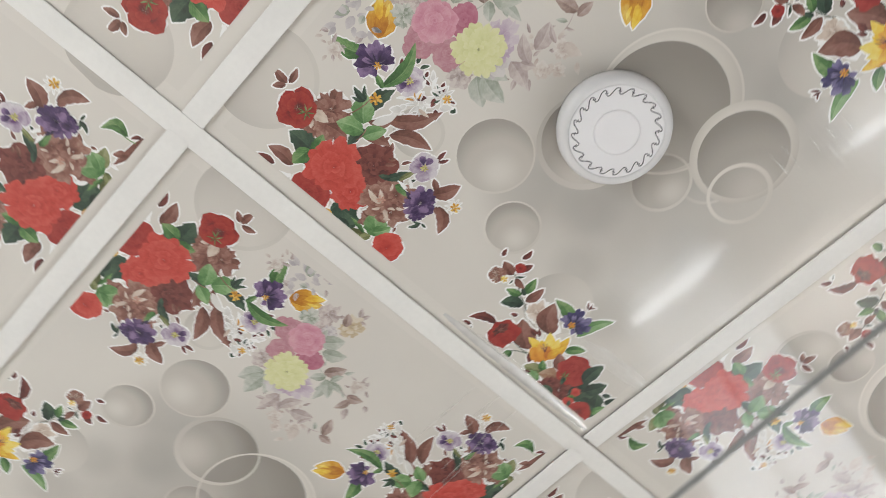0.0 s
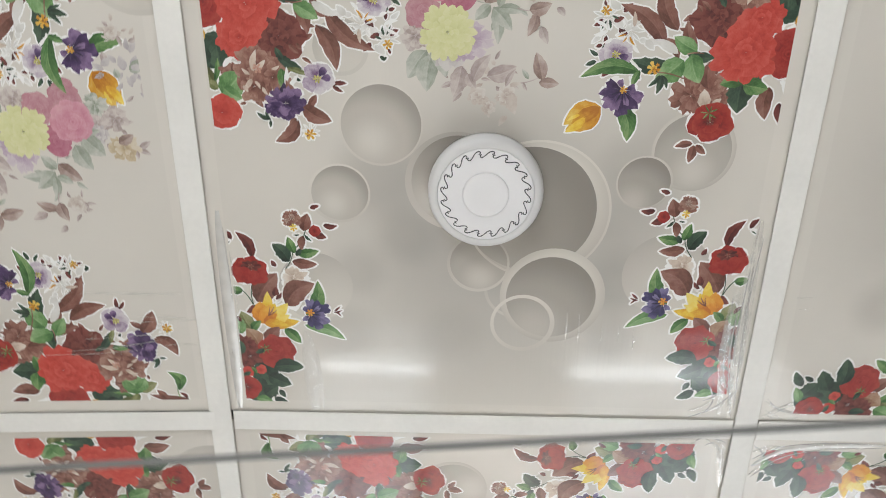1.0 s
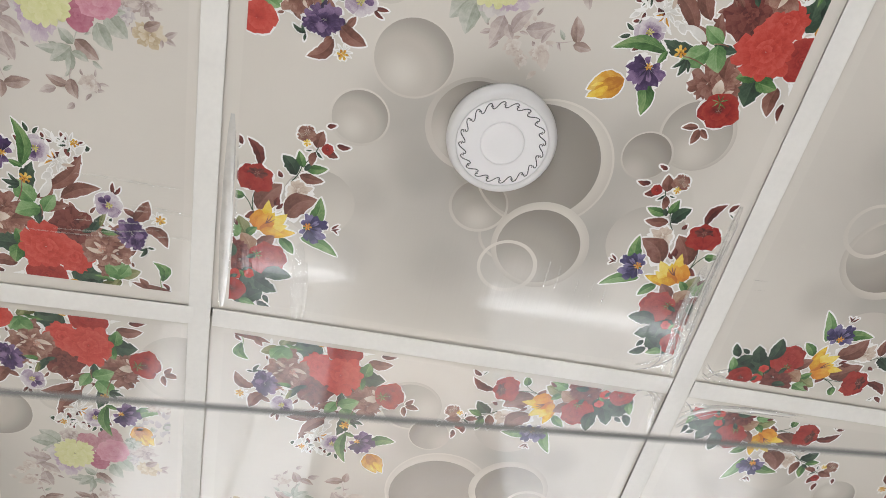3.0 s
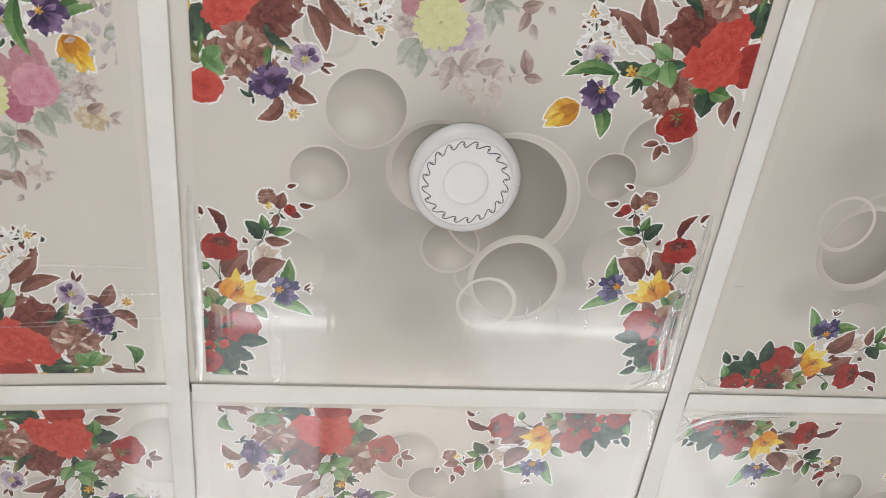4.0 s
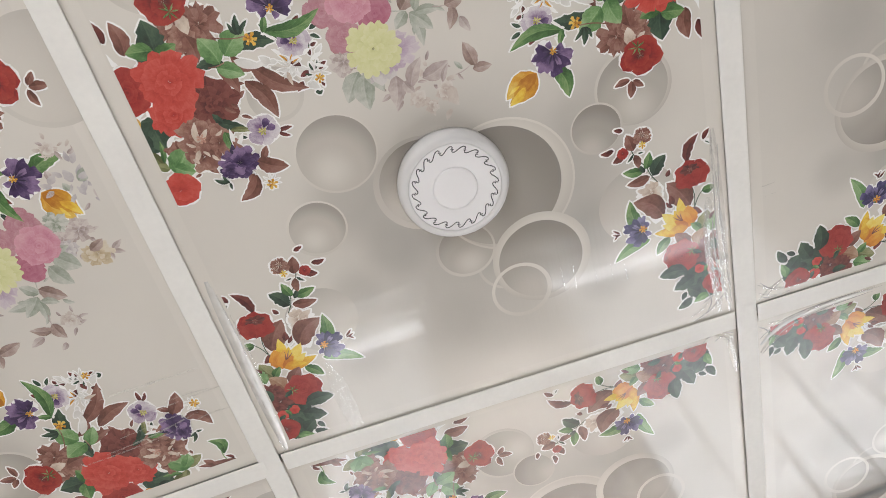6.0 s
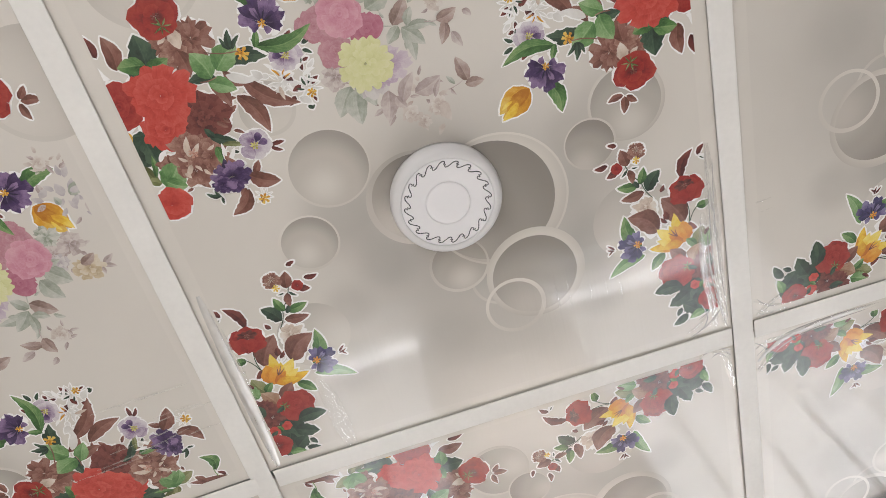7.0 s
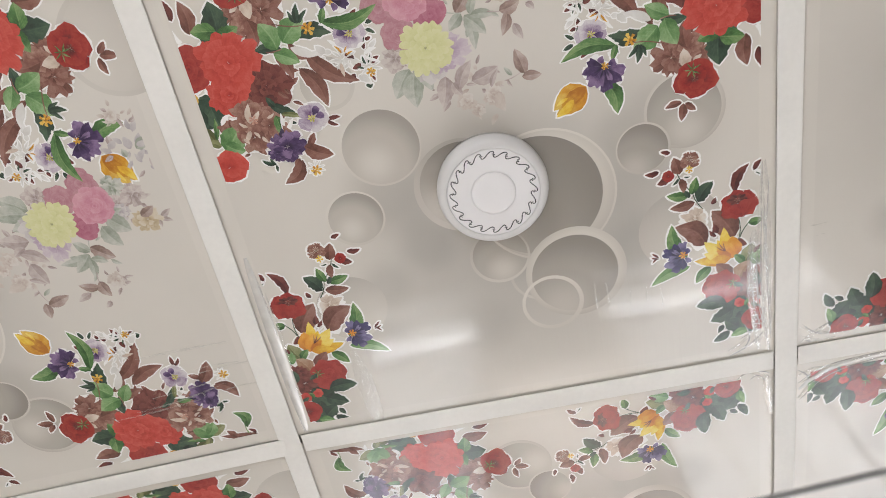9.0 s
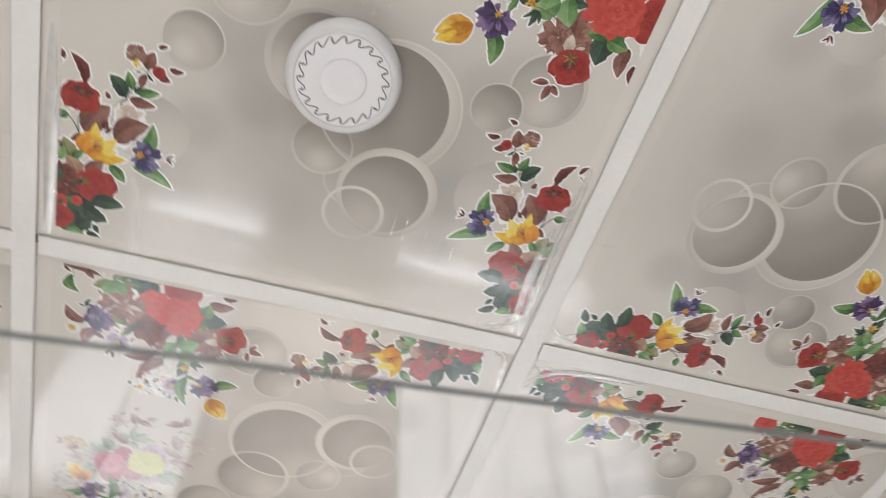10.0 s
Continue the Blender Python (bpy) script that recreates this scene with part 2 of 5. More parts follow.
def disc_ink(name, dark, light, turn, hollow=0.5, fade=0.0):
    """Printed bowl: a flat picture of a round hollow, graded from one side to the other."""
    m = bpy.data.materials.new(name)
    m.use_nodes = True
    nt = m.node_tree
    b = nt.nodes["Principled BSDF"]
    uv = node(nt, "ShaderNodeUVMap")
    uv.uv_map = "grain"
    spin = node(nt, "ShaderNodeMapping", Rotation=(0, 0, radians(turn)))
    spin.vector_type = "POINT"
    nt.links.new(uv.outputs[0], spin.inputs["Vector"])
    at = node(nt, "ShaderNodeTexCoord")
    grain = node(nt, "ShaderNodeTexNoise", Scale=900.0, Detail=2.0)
    nt.links.new(at.outputs["Object"], grain.inputs["Vector"])
    sep = nt.nodes.new("ShaderNodeSeparateXYZ")
    nt.links.new(spin.outputs[0], sep.inputs[0])
    fac = nt.nodes.new("ShaderNodeMath")
    fac.operation = "MULTIPLY_ADD"
    fac.inputs[1].default_value = 0.05
    nt.links.new(grain.outputs["Fac"], fac.inputs[0])
    far = nt.nodes.new("ShaderNodeVectorMath")
    far.operation = "LENGTH"
    nt.links.new(uv.outputs[0], far.inputs[0])
    bulge = nt.nodes.new("ShaderNodeMath")
    bulge.operation = "POWER"
    bulge.inputs[1].default_value = 3.0
    nt.links.new(far.outputs["Value"], bulge.inputs[0])
    lean = nt.nodes.new("ShaderNodeMath")
    lean.operation = "MULTIPLY_ADD"
    lean.inputs[1].default_value = -hollow
    nt.links.new(bulge.outputs[0], lean.inputs[0])
    nt.links.new(sep.outputs["Y"], lean.inputs[2])
    span = node(nt, "ShaderNodeMapRange", From_Min=-1.1 - 0.6 * hollow, From_Max=0.75 - 0.5 * hollow)
    nt.links.new(lean.outputs[0], span.inputs[0])
    nt.links.new(span.outputs[0], fac.inputs[2])
    ramp = nt.nodes.new("ShaderNodeValToRGB")
    ramp.color_ramp.elements[0].color = (*dark, 1)
    ramp.color_ramp.elements[1].color = (*light, 1)
    nt.links.new(fac.outputs[0], ramp.inputs[0])
    outer = node(nt, "ShaderNodeMapRange", From_Min=0.86, From_Max=1.0, To_Min=1.0, To_Max=1.0 - fade)
    nt.links.new(far.outputs["Value"], outer.inputs[0])
    tint = nt.nodes.new("ShaderNodeVectorMath")
    tint.operation = "SCALE"
    nt.links.new(ramp.outputs[0], tint.inputs[0])
    nt.links.new(outer.outputs[0], tint.inputs["Scale"])
    nt.links.new(tint.outputs[0], b.inputs["Base Color"])
    film(nt, b)
    return m


PAPER = (0.684, 0.646, 0.594)

def bowl_ink(name, dark, mid, light, hx, hy):
    """Printed bowl: a flat picture of a round hollow, palest at (hx, hy) of its radius and darkening away from there."""
    m = bpy.data.materials.new(name)
    m.use_nodes = True
    nt = m.node_tree
    b = nt.nodes["Principled BSDF"]
    uv = node(nt, "ShaderNodeUVMap")
    uv.uv_map = "grain"
    far = nt.nodes.new("ShaderNodeVectorMath")
    far.operation = "DISTANCE"
    far.inputs[1].default_value = (hx, hy, 0)
    nt.links.new(uv.outputs[0], far.inputs[0])
    at = node(nt, "ShaderNodeTexCoord")
    grain = node(nt, "ShaderNodeTexNoise", Scale=900.0, Detail=2.0)
    nt.links.new(at.outputs["Object"], grain.inputs["Vector"])
    span = node(nt, "ShaderNodeMapRange", From_Min=0.0, From_Max=1.0 + math.hypot(hx, hy))
    nt.links.new(far.outputs["Value"], span.inputs[0])
    fac = nt.nodes.new("ShaderNodeMath")
    fac.operation = "MULTIPLY_ADD"
    fac.inputs[1].default_value = 0.05
    nt.links.new(grain.outputs["Fac"], fac.inputs[0])
    nt.links.new(span.outputs[0], fac.inputs[2])
    ramp = nt.nodes.new("ShaderNodeValToRGB")
    ramp.color_ramp.interpolation = "EASE"
    ramp.color_ramp.elements[0].color, ramp.color_ramp.elements[0].position = (*light, 1), 0.06
    ramp.color_ramp.elements[1].color, ramp.color_ramp.elements[1].position = (*dark, 1), 1.0
    middle = ramp.color_ramp.elements.new(0.55)
    middle.color = (*mid, 1)
    nt.links.new(fac.outputs[0], ramp.inputs[0])
    nt.links.new(ramp.outputs[0], b.inputs["Base Color"])
    film(nt, b)
    return m


BOWL = bowl_ink("print_bowl", (0.345, 0.317, 0.286), (0.51, 0.475, 0.430), (0.640, 0.604, 0.552), -0.25, 0.40)
BOWL_SIDE = bowl_ink("print_bowl_side", (0.245, 0.222, 0.198), (0.39, 0.359, 0.323), (0.560, 0.524, 0.476), -0.60, 0.50)
BOWL_DEEP = bowl_ink("print_bowl_deep", (0.255, 0.231, 0.207), (0.335, 0.306, 0.275), (0.500, 0.465, 0.422), -0.75, 0.62)
BOWL_LOW = bowl_ink("print_bowl_low", (0.270, 0.246, 0.221), (0.385, 0.354, 0.319), (0.520, 0.485, 0.441), -0.35, 0.80)
BOWL_GLASS = bowl_ink("print_bowl_glass", (0.360, 0.331, 0.298), (0.450, 0.418, 0.377), (0.600, 0.564, 0.514), 0.05, 0.55)
BOWL_LENS = bowl_ink("print_bowl_overlap", (0.255, 0.231, 0.207), (0.300, 0.274, 0.246), (0.360, 0.331, 0.298), -0.4, 0.7)
BOWL_PALE = disc_ink("print_bowl_pale", (0.461, 0.431, 0.395), (0.631, 0.593, 0.542), 20)
RING = disc_ink("print_ring", (0.530, 0.493, 0.447), (0.655, 0.616, 0.562), -160, 0.0, 0.11)
RING_THIN = disc_ink("print_ring_thin", (0.560, 0.523, 0.476), (0.675, 0.637, 0.584), -160, 0.0)
RING_DIM = disc_ink("print_ring_dim", (0.455, 0.424, 0.386), (0.593, 0.559, 0.511), 20, 0.0)


def board_ink():
    """The panel's printed ground: warm white with the soft grey washes of the ring motif."""
    m = bpy.data.materials.new("print_ground")
    m.use_nodes = True
    nt = m.node_tree
    b = nt.nodes["Principled BSDF"]
    at = node(nt, "ShaderNodeTexCoord")
    tone = None
    for x, y, r, deep in ((0.0, 0.10, 0.23, 0.22), (0.03, 0.02, 0.19, 0.12), (-0.108, -0.002, 0.065, 0.19), (0.140, 0.117, 0.056, 0.23), (0.150, 0.045, 0.070, 0.14), (0.180, -0.025, 0.090, 0.12), (0.139, 0.183, 0.043, 0.15), (-0.155, 0.183, 0.053, 0.14), (-0.137, 0.107, 0.042, 0.14), (-0.036, 0.180, 0.050, 0.08), (-0.081, 0.065, 0.047, 0.15), (0.133, -0.017, 0.036, 0.11), (0.014, 0.095, 0.047, 0.12), (0.172, -0.041, 0.038, 0.09)):
        gap = nt.nodes.new("ShaderNodeVectorMath")
        gap.operation = "DISTANCE"
        gap.inputs[1].default_value = (x, y, 0)
        nt.links.new(at.outputs["Object"], gap.inputs[0])
        span = node(nt, "ShaderNodeMapRange", From_Min=r * 0.25, From_Max=r, To_Min=1 - deep, To_Max=1.0)
        span.interpolation_type = "SMOOTHSTEP"
        nt.links.new(gap.outputs["Value"], span.inputs[0])
        if tone is None:
            tone = span.outputs[0]
        else:
            mul = nt.nodes.new("ShaderNodeMath")
            mul.operation = "MULTIPLY"
            nt.links.new(tone, mul.inputs[0])
            nt.links.new(span.outputs[0], mul.inputs[1])
            tone = mul.outputs[0]
    flat = nt.nodes.new("ShaderNodeVectorMath")
    flat.operation = "ABSOLUTE"
    nt.links.new(at.outputs["Object"], flat.inputs[0])
    axes = nt.nodes.new("ShaderNodeSeparateXYZ")
    nt.links.new(flat.outputs[0], axes.inputs[0])
    far = nt.nodes.new("ShaderNodeMath")
    far.operation = "MAXIMUM"
    nt.links.new(axes.outputs["X"], far.inputs[0])
    nt.links.new(axes.outputs["Y"], far.inputs[1])
    rim = node(nt, "ShaderNodeMapRange", From_Min=0.2735, From_Max=0.2745, To_Min=0.965, To_Max=1.0)
    nt.links.new(far.outputs[0], rim.inputs[0])
    edge = nt.nodes.new("ShaderNodeMath")
    edge.operation = "MULTIPLY"
    nt.links.new(tone, edge.inputs[0])
    nt.links.new(rim.outputs[0], edge.inputs[1])
    tone = edge.outputs[0]
    grain = node(nt, "ShaderNodeTexNoise", Scale=6.0, Detail=5.0)
    nt.links.new(at.outputs["Object"], grain.inputs["Vector"])
    level = node(nt, "ShaderNodeMapRange", From_Min=0.3, From_Max=0.7, To_Min=0.975, To_Max=1.02)
    nt.links.new(grain.outputs["Fac"], level.inputs[0])
    mul = nt.nodes.new("ShaderNodeMath")
    mul.operation = "MULTIPLY"
    nt.links.new(tone, mul.inputs[0])
    nt.links.new(level.outputs[0], mul.inputs[1])
    tint = nt.nodes.new("ShaderNodeVectorMath")
    tint.operation = "SCALE"
    tint.inputs[0].default_value = PAPER
    nt.links.new(mul.outputs[0], tint.inputs["Scale"])
    nt.links.new(tint.outputs[0], b.inputs["Base Color"])
    film(nt, b)
    return m


GROUND_INK = board_ink()



# ---------------------------------------------------------------- mesh helpers
def obj(name, bm, mat, parent=None, label="", smooth=False):
    me = bpy.data.meshes.new(name)
    bm.to_mesh(me)
    bm.free()
    for m in (mat if isinstance(mat, (list, tuple)) else [mat]):
        me.materials.append(m)
    if smooth:
        me.polygons.foreach_set("use_smooth", [True] * len(me.polygons))
    ob = new(name, me)
    if parent is not None:
        ob.parent = parent
    if label:
        ob["label"] = label
    return ob


def part(name, bm, mat, parent, label="", smooth=False):
    return obj(name, bm, mat, parent, label, smooth)


def box(x0, y0, z0, x1, y1, z1, bevel=0.0, bm=None):
    bm = bm or bmesh.new()
    made = bmesh.ops.create_cube(bm, size=1)
    bmesh.ops.scale(bm, verts=made["verts"], vec=(x1 - x0, y1 - y0, z1 - z0))
    bmesh.ops.translate(bm, verts=made["verts"], vec=((x0 + x1) / 2, (y0 + y1) / 2, (z0 + z1) / 2))
    if bevel:
        edges = list({e for v in made["verts"] for e in v.link_edges})
        bmesh.ops.bevel(bm, geom=edges, offset=bevel, segments=2, affect="EDGES", profile=0.5)
    return bm


def lathe(profile, steps=64, bm=None):
    """A solid of revolution round z from (radius, z) pairs."""
    bm = bm or bmesh.new()
    rings = []
    for r, z in profile:
        rings.append([bm.verts.new((r * math.cos(2 * math.pi * k / steps), r * math.sin(2 * math.pi * k / steps), z)) for k in range(steps)])
    for a, b in zip(rings, rings[1:]):
        for k in range(steps):
            bm.faces.new((a[k], a[(k + 1) % steps], b[(k + 1) % steps], b[k]))
    bm.faces.new(rings[0][::-1])
    bm.faces.new(rings[-1])
    bmesh.ops.recalc_face_normals(bm, faces=bm.faces)
    return bm


def tube(points, r, steps=8, bm=None):
    """A round bar along a row of points."""
    bm = bm or bmesh.new()
    pts = [Vector(p) for p in points]
    rings = []
    for i, p in enumerate(pts):
        way = (pts[min(i + 1, len(pts) - 1)] - pts[max(i - 1, 0)]).normalized()
        side = way.cross(Vector((0, 0, 1)) if abs(way.z) < 0.9 else Vector((1, 0, 0))).normalized()
        up = side.cross(way)
        rings.append([bm.verts.new(p + r * (math.cos(2 * math.pi * k / steps) * side + math.sin(2 * math.pi * k / steps) * up)) for k in range(steps)])
    for a, b in zip(rings, rings[1:]):
        for k in range(steps):
            bm.faces.new((a[k], b[k], b[(k + 1) % steps], a[(k + 1) % steps]))
    bm.faces.new(rings[0])
    bm.faces.new(rings[-1][::-1])
    bmesh.ops.recalc_face_normals(bm, faces=bm.faces)
    return bm


# ---------------------------------------------------------------- the room
X0, X1, Y0, Y1 = -1.5, 1.512, -2.1, 1.5      # inner faces of the walls
TOP = CZ + 0.3                              # underside of the concrete slab
T = 0.15

tagged(obj("floor", box(X0 - T, Y0 - T, -0.12, X1 + T, Y1 + T, 0.0), FLOOR), "plain cream cement floor of the room", "floor", kind="structure")
tagged(obj("ceiling", box(X0 - T, Y0 - T, TOP, X1 + T, Y1 + T, TOP + 0.15), SLAB), "grey concrete slab above the suspended panels", "ceiling", kind="structure")
tagged(obj("ground", box(-60, -60, -0.3, 60, 60, -0.13), SLAB), "bare grey ground outside the room", "ground", kind="structure")


def holed_wall(name, along, across, a0, a1, holes, label, paint=None):
    """A wall in the x or y direction with openings cut through it: holes as (a0, a1, z0, z1)."""
    bm = bmesh.new()
    cuts = sorted({a0, a1, *[h[0] for h in holes], *[h[1] for h in holes]})
    for s, e in zip(cuts, cuts[1:]):
        mine = sorted([h for h in holes if h[0] <= s + 1e-6 and h[1] >= e - 1e-6], key=lambda h: h[2])
        z = 0.0
        for h in mine + [(0, 0, TOP, TOP)]:
            if h[2] > z:
                (box(s, across[0], z, e, across[1], h[2], bm=bm) if along == "x" else box(across[0], s, z, across[1], e, h[2], bm=bm))
            z = h[3]
    bmesh.ops.remove_doubles(bm, verts=bm.verts, dist=1e-5)
    return tagged(obj(name, bm, paint or WALL), label, "wall", kind="structure")


# The third opening is added, unseen, to brighten the gap between the windows.
WIN = [(-0.66, -0.14, 0.67, 2.32), (0.42, 1.42, 0.67, 2.32), (-0.125, 0.405, 1.25, 2.32)]
# Unseen opening added behind the viewer for fill light.
WIN_FILL = [(-1.35, 0.15, 0.9, 2.3)]

holed_wall("wall_north", "x", (Y1, Y1 + T), X0 - T, X1 + T, WIN, "cream painted plaster wall with two windows and a third added opening")
holed_wall("wall_south", "x", (Y0 - T, Y0), X0 - T, X1 + T, WIN_FILL, "cream painted plaster wall with a wide opening added for fill light")
holed_wall("wall_east", "y", (X1, X1 + T), Y0, Y1, [], "plain plaster wall, coloured dark to dim the light beside the windows", WALL_DIMMED)
holed_wall("wall_west", "y", (X0 - T, X0), Y0, Y1, [], "plain cream painted plaster wall")


def window(name, a0, a1, z0, z1, m, slats, label, bars=0):
    """A steel-framed window in the xz plane, placed by m: frame, sill, upright bars and tilted louvre blades."""
    top = tagged(new(name), label, "window", kind="structure")
    w, f = a1 - a0, 0.035
    part("window_frame", box(0, 0, 0, f, 0.06, z1 - z0, 0.004), TRIM, top)
    part("window_frame", box(w - f, 0, 0, w, 0.06, z1 - z0, 0.004), TRIM, top)
    part("window_frame", box(f, 0, 0, w - f, 0.06, f, 0.004), TRIM, top)
    part("window_frame", box(f, 0, z1 - z0 - f, w - f, 0.06, z1 - z0, 0.004), TRIM, top)
    part("window_sill", box(-0.03, -0.09, -0.03, w + 0.03, -0.002, 0.004, 0.004), TRIM, top)
    for k in range(bars):
        x = f + (w - 2 * f) * (k + 1) / (bars + 1)
        part("bar", tube([(x, 0.045, f), (x, 0.045, z1 - z0 - f)], 0.008), BLADE, top)
    z = slats
    while slats and z < z1 - z0 - f - 0.02:
        bm = box(f, -0.0150, -0.0012, w - f, 0.0150, 0.0012)
        bmesh.ops.rotate(bm, verts=bm.verts, cent=(0, 0, 0), matrix=Matrix.Rotation(radians(12), 3, "X"))
        bmesh.ops.translate(bm, verts=bm.verts, vec=(0, 0.01, z))
        part("slat", bm, BLADE, top)
        z += 0.060
    top.matrix_world = m
    return top


window("window_1", *WIN[0], pose(WIN[0][0], Y1 + 0.04, WIN[0][2]), 0.27, "narrow white window with louvre blades above a clear foot", 1)
window("window_2", *WIN[1], pose(WIN[1][0], Y1 + 0.04, WIN[1][2]), 0.27, "wide white window with upright bars and louvre blades", 4)
window("window_3", *WIN_FILL[0], pose(WIN_FILL[0][1], Y0 - 0.04, WIN_FILL[0][2], 0, 0, 180), 0.0, "wide white framed window behind the viewer", 3)
window("window_4", *WIN[2], pose(WIN[2][0], Y1 + 0.04, WIN[2][2]), 0.0, "small white framed window behind a drawn curtain", 0)
window_light("sky_light_1", -0.40, Y1 + T - 0.01, 1.495, 0.50, 1.63, 21.5, (-0.40, 0, 1.495))
window_light("sky_light_2", 0.92, Y1 + T - 0.01, 1.495, 0.98, 1.63, 41, (0.92, 0, 1.495))
# Lamp added behind the curtain so that the cloth shines pinkish.
window_light("sky_light_4", 0.14, Y1 + T - 0.01, 1.785, 0.51, 1.05, 13, (0.14, 0, 1.785))
# Lamp added in the south opening to lift the ceiling's overall brightness.
window_light("sky_light_3", -0.6, Y0 - T + 0.01, 1.6, 1.4, 1.3, 41, (-0.6, 0, 1.6))



def curtain(x0, x1, z0, z1, y):
    """A pleated cloth on a rod, added to brighten the reflections between the windows."""
    top = tagged(new("curtain"), "thin pinkish cream curtain, added to brighten the gap between two windows", "curtain")
    bm = bmesh.new()
    n, rows = 96, []
    for z in (z0, z0 + (z1 - z0) * 0.5, z1):
        rows.append([bm.verts.new((x0 + (x1 - x0) * k / n, y + 0.012 * math.sin(k * 0.62) + 0.004 * math.sin(k * 0.23 + z), z)) for k in range(n + 1)])
    for a, b in zip(rows, rows[1:]):
        for k in range(n):
            bm.faces.new((a[k], a[k + 1], b[k + 1], b[k]))
    part("cloth", bm, CLOTH, top, smooth=True)
    part("rod", tube([(x0 - 0.02, y, z1 + 0.008), (x1 + 0.02, y, z1 + 0.008)], 0.007), TRIM, top)
    for x in (x0 - 0.012, x1 + 0.012):
        part("bracket", box(x - 0.006, y, z1, x + 0.006, Y1, z1 + 0.016, 0.002), TRIM, top)


curtain(-0.13, 0.415, 1.2, 2.36, Y1 - 0.03)

# skirting and wall angle of the ceiling grid
for name, b in (("trim_north", (X0, Y1 - 0.02, CZ - 0.002, X1, Y1, CZ + 0.02)), ("trim_south", (X0, Y0, CZ - 0.002, X1, Y0 + 0.02, CZ + 0.02)),
                ("trim_east", (X1 - 0.02, Y0 + 0.02, CZ - 0.002, X1, Y1 - 0.02, CZ + 0.02)), ("trim_west", (X0, Y0 + 0.02, CZ - 0.0365, X0 + 0.02, Y1 - 0.02, CZ - 0.0145))):
    tagged(obj(name, box(*b, 0.001), GRID), "white enamelled wall angle that carries the ceiling edge", "trim", kind="structure")

# ---------------------------------------------------------------- the ceiling grid
BAR, DROP, LIFT = 0.0258, 0.001, 0.003   # flange width; drop of its face; how far the loose panels sit above it
NX, NY = range(-2, 3), range(-3, 3)


def tee(length, cross):
    """One enamelled tee bar along x, its middle at the origin: flange, web and top bulb."""
    h = length / 2
    ob = new("cross_tee" if cross else "main_tee")
    part("flange", box(-h, -BAR / 2, -DROP, h, BAR / 2, -DROP + 0.0016, 0.0006), GRID, ob, "flat white enamelled face")
    part("web", box(-h, -0.0012, -DROP + 0.0017, h, 0.0012, 0.026), GRID, ob)
    part("bulb", box(-h, -0.003, 0.0262, h, 0.003, 0.036, 0.001), GRID, ob)
    return ob


EAST = 0.007        # the panels east of the middle row stand this much wider apart
SAG = 3.3           # degrees by which the row west of the middle slopes down, away from its tee
FALL = 0.6 * math.sin(radians(SAG))


def slope(i):
    """How the grid sags in a row of panels."""
    if i == -1:
        return Matrix.Translation((-0.3, 0, CZ)) @ pose(0, 0, 0, 0, -SAG, 0) @ Matrix.Translation((0.3, 0, -CZ))
    return Matrix.Translation((0, 0, -FALL if i < -1 else 0))


for x, turn in ((-0.9, 0.0), (-0.3015, -0.28), (0.3033, 0.0), (0.907, 0.1)):
    ob = tee(Y1 - Y0 - 0.04, False)
    ob.matrix_world = pose(x, (Y0 + Y1) / 2, CZ - (FALL if x < -0.6 else 0), 0, 0, 90 - turn)
    tagged(ob, "white enamelled main tee of the ceiling grid", "ceiling grid", "main tees of the ceiling")
first = None
for i in NX:
    for k in range(-3, 2):
        y, turn = (k + 0.5) * PITCH, 0.0
        if k == 0:
            y, turn = {-1: (0.3035, 0.0), 0: (0.3005, -0.3), 1: (0.298, -0.1)}.get(i, (y, 0.0))
        m = slope(i) @ pose(i * PITCH + (EAST if i > 0 else 0), y, CZ + 0.0006, 0, 0, turn)
        if first is None:
            first = tee(PITCH - BAR + 0.004, True)
            tagged(first, "white enamelled cross tee between two panels", "ceiling grid", "cross tees of the ceiling")
            first.matrix_world = m
        else:
            copy_thing(first, m)

# ---------------------------------------------------------------- the printed panels
# Panel plan in millimetres from its middle, x and y as in the room for the middle panel.
LAYER = 0.000003


class Spray:
    """Collects one printed spray on a panel: its motifs, their stacking and the white cut edge round them."""

    def __init__(self, parent, turn=None, edge=(-283, 283, -283, 283), outline=1.6, seed=1):
        self.parent, self.turn, self.edge, self.outline = parent, turn or (lambda x, y: (x, y)), edge, outline
        self.stack, self.halo, self.count = [], bmesh.new(), 0
        self.rng = random.Random(seed)
        self.flip = False

    def level(self, x, y, r, layers):
        """The first free layer over all that lies under a circle."""
        z = 64
        for a, b, c, top in self.stack:
            if math.hypot(a - x, b - y) < c + r:
                z = max(z, top)
        self.stack.append((x, y, r, z + layers))
        return z


def sheet(bm, s, rows, z, uvs):
    """A grid of points (mm, panel plan) as a flat sheet facing down, with its UV."""
    lay = bm.loops.layers.uv.get("grain") or bm.loops.layers.uv.new("grain")
    verts = []
    for row in rows:
        line = []
        for x, y in row:
            px, py = s.turn(x, y)
            line.append(bm.verts.new((px / 1000, py / 1000, -z * LAYER)))
        verts.append(line)
    for i in range(len(rows) - 1):
        for j in range(len(rows[0]) - 1):
            f = bm.faces.new((verts[i][j], verts[i][j + 1], verts[i + 1][j + 1], verts[i + 1][j]))
            for loop, (a, b) in zip(f.loops, ((i, j), (i, j + 1), (i + 1, j + 1), (i + 1, j))):
                loop[lay].uv = uvs(a / (len(rows) - 1), b / (len(rows[0]) - 1))


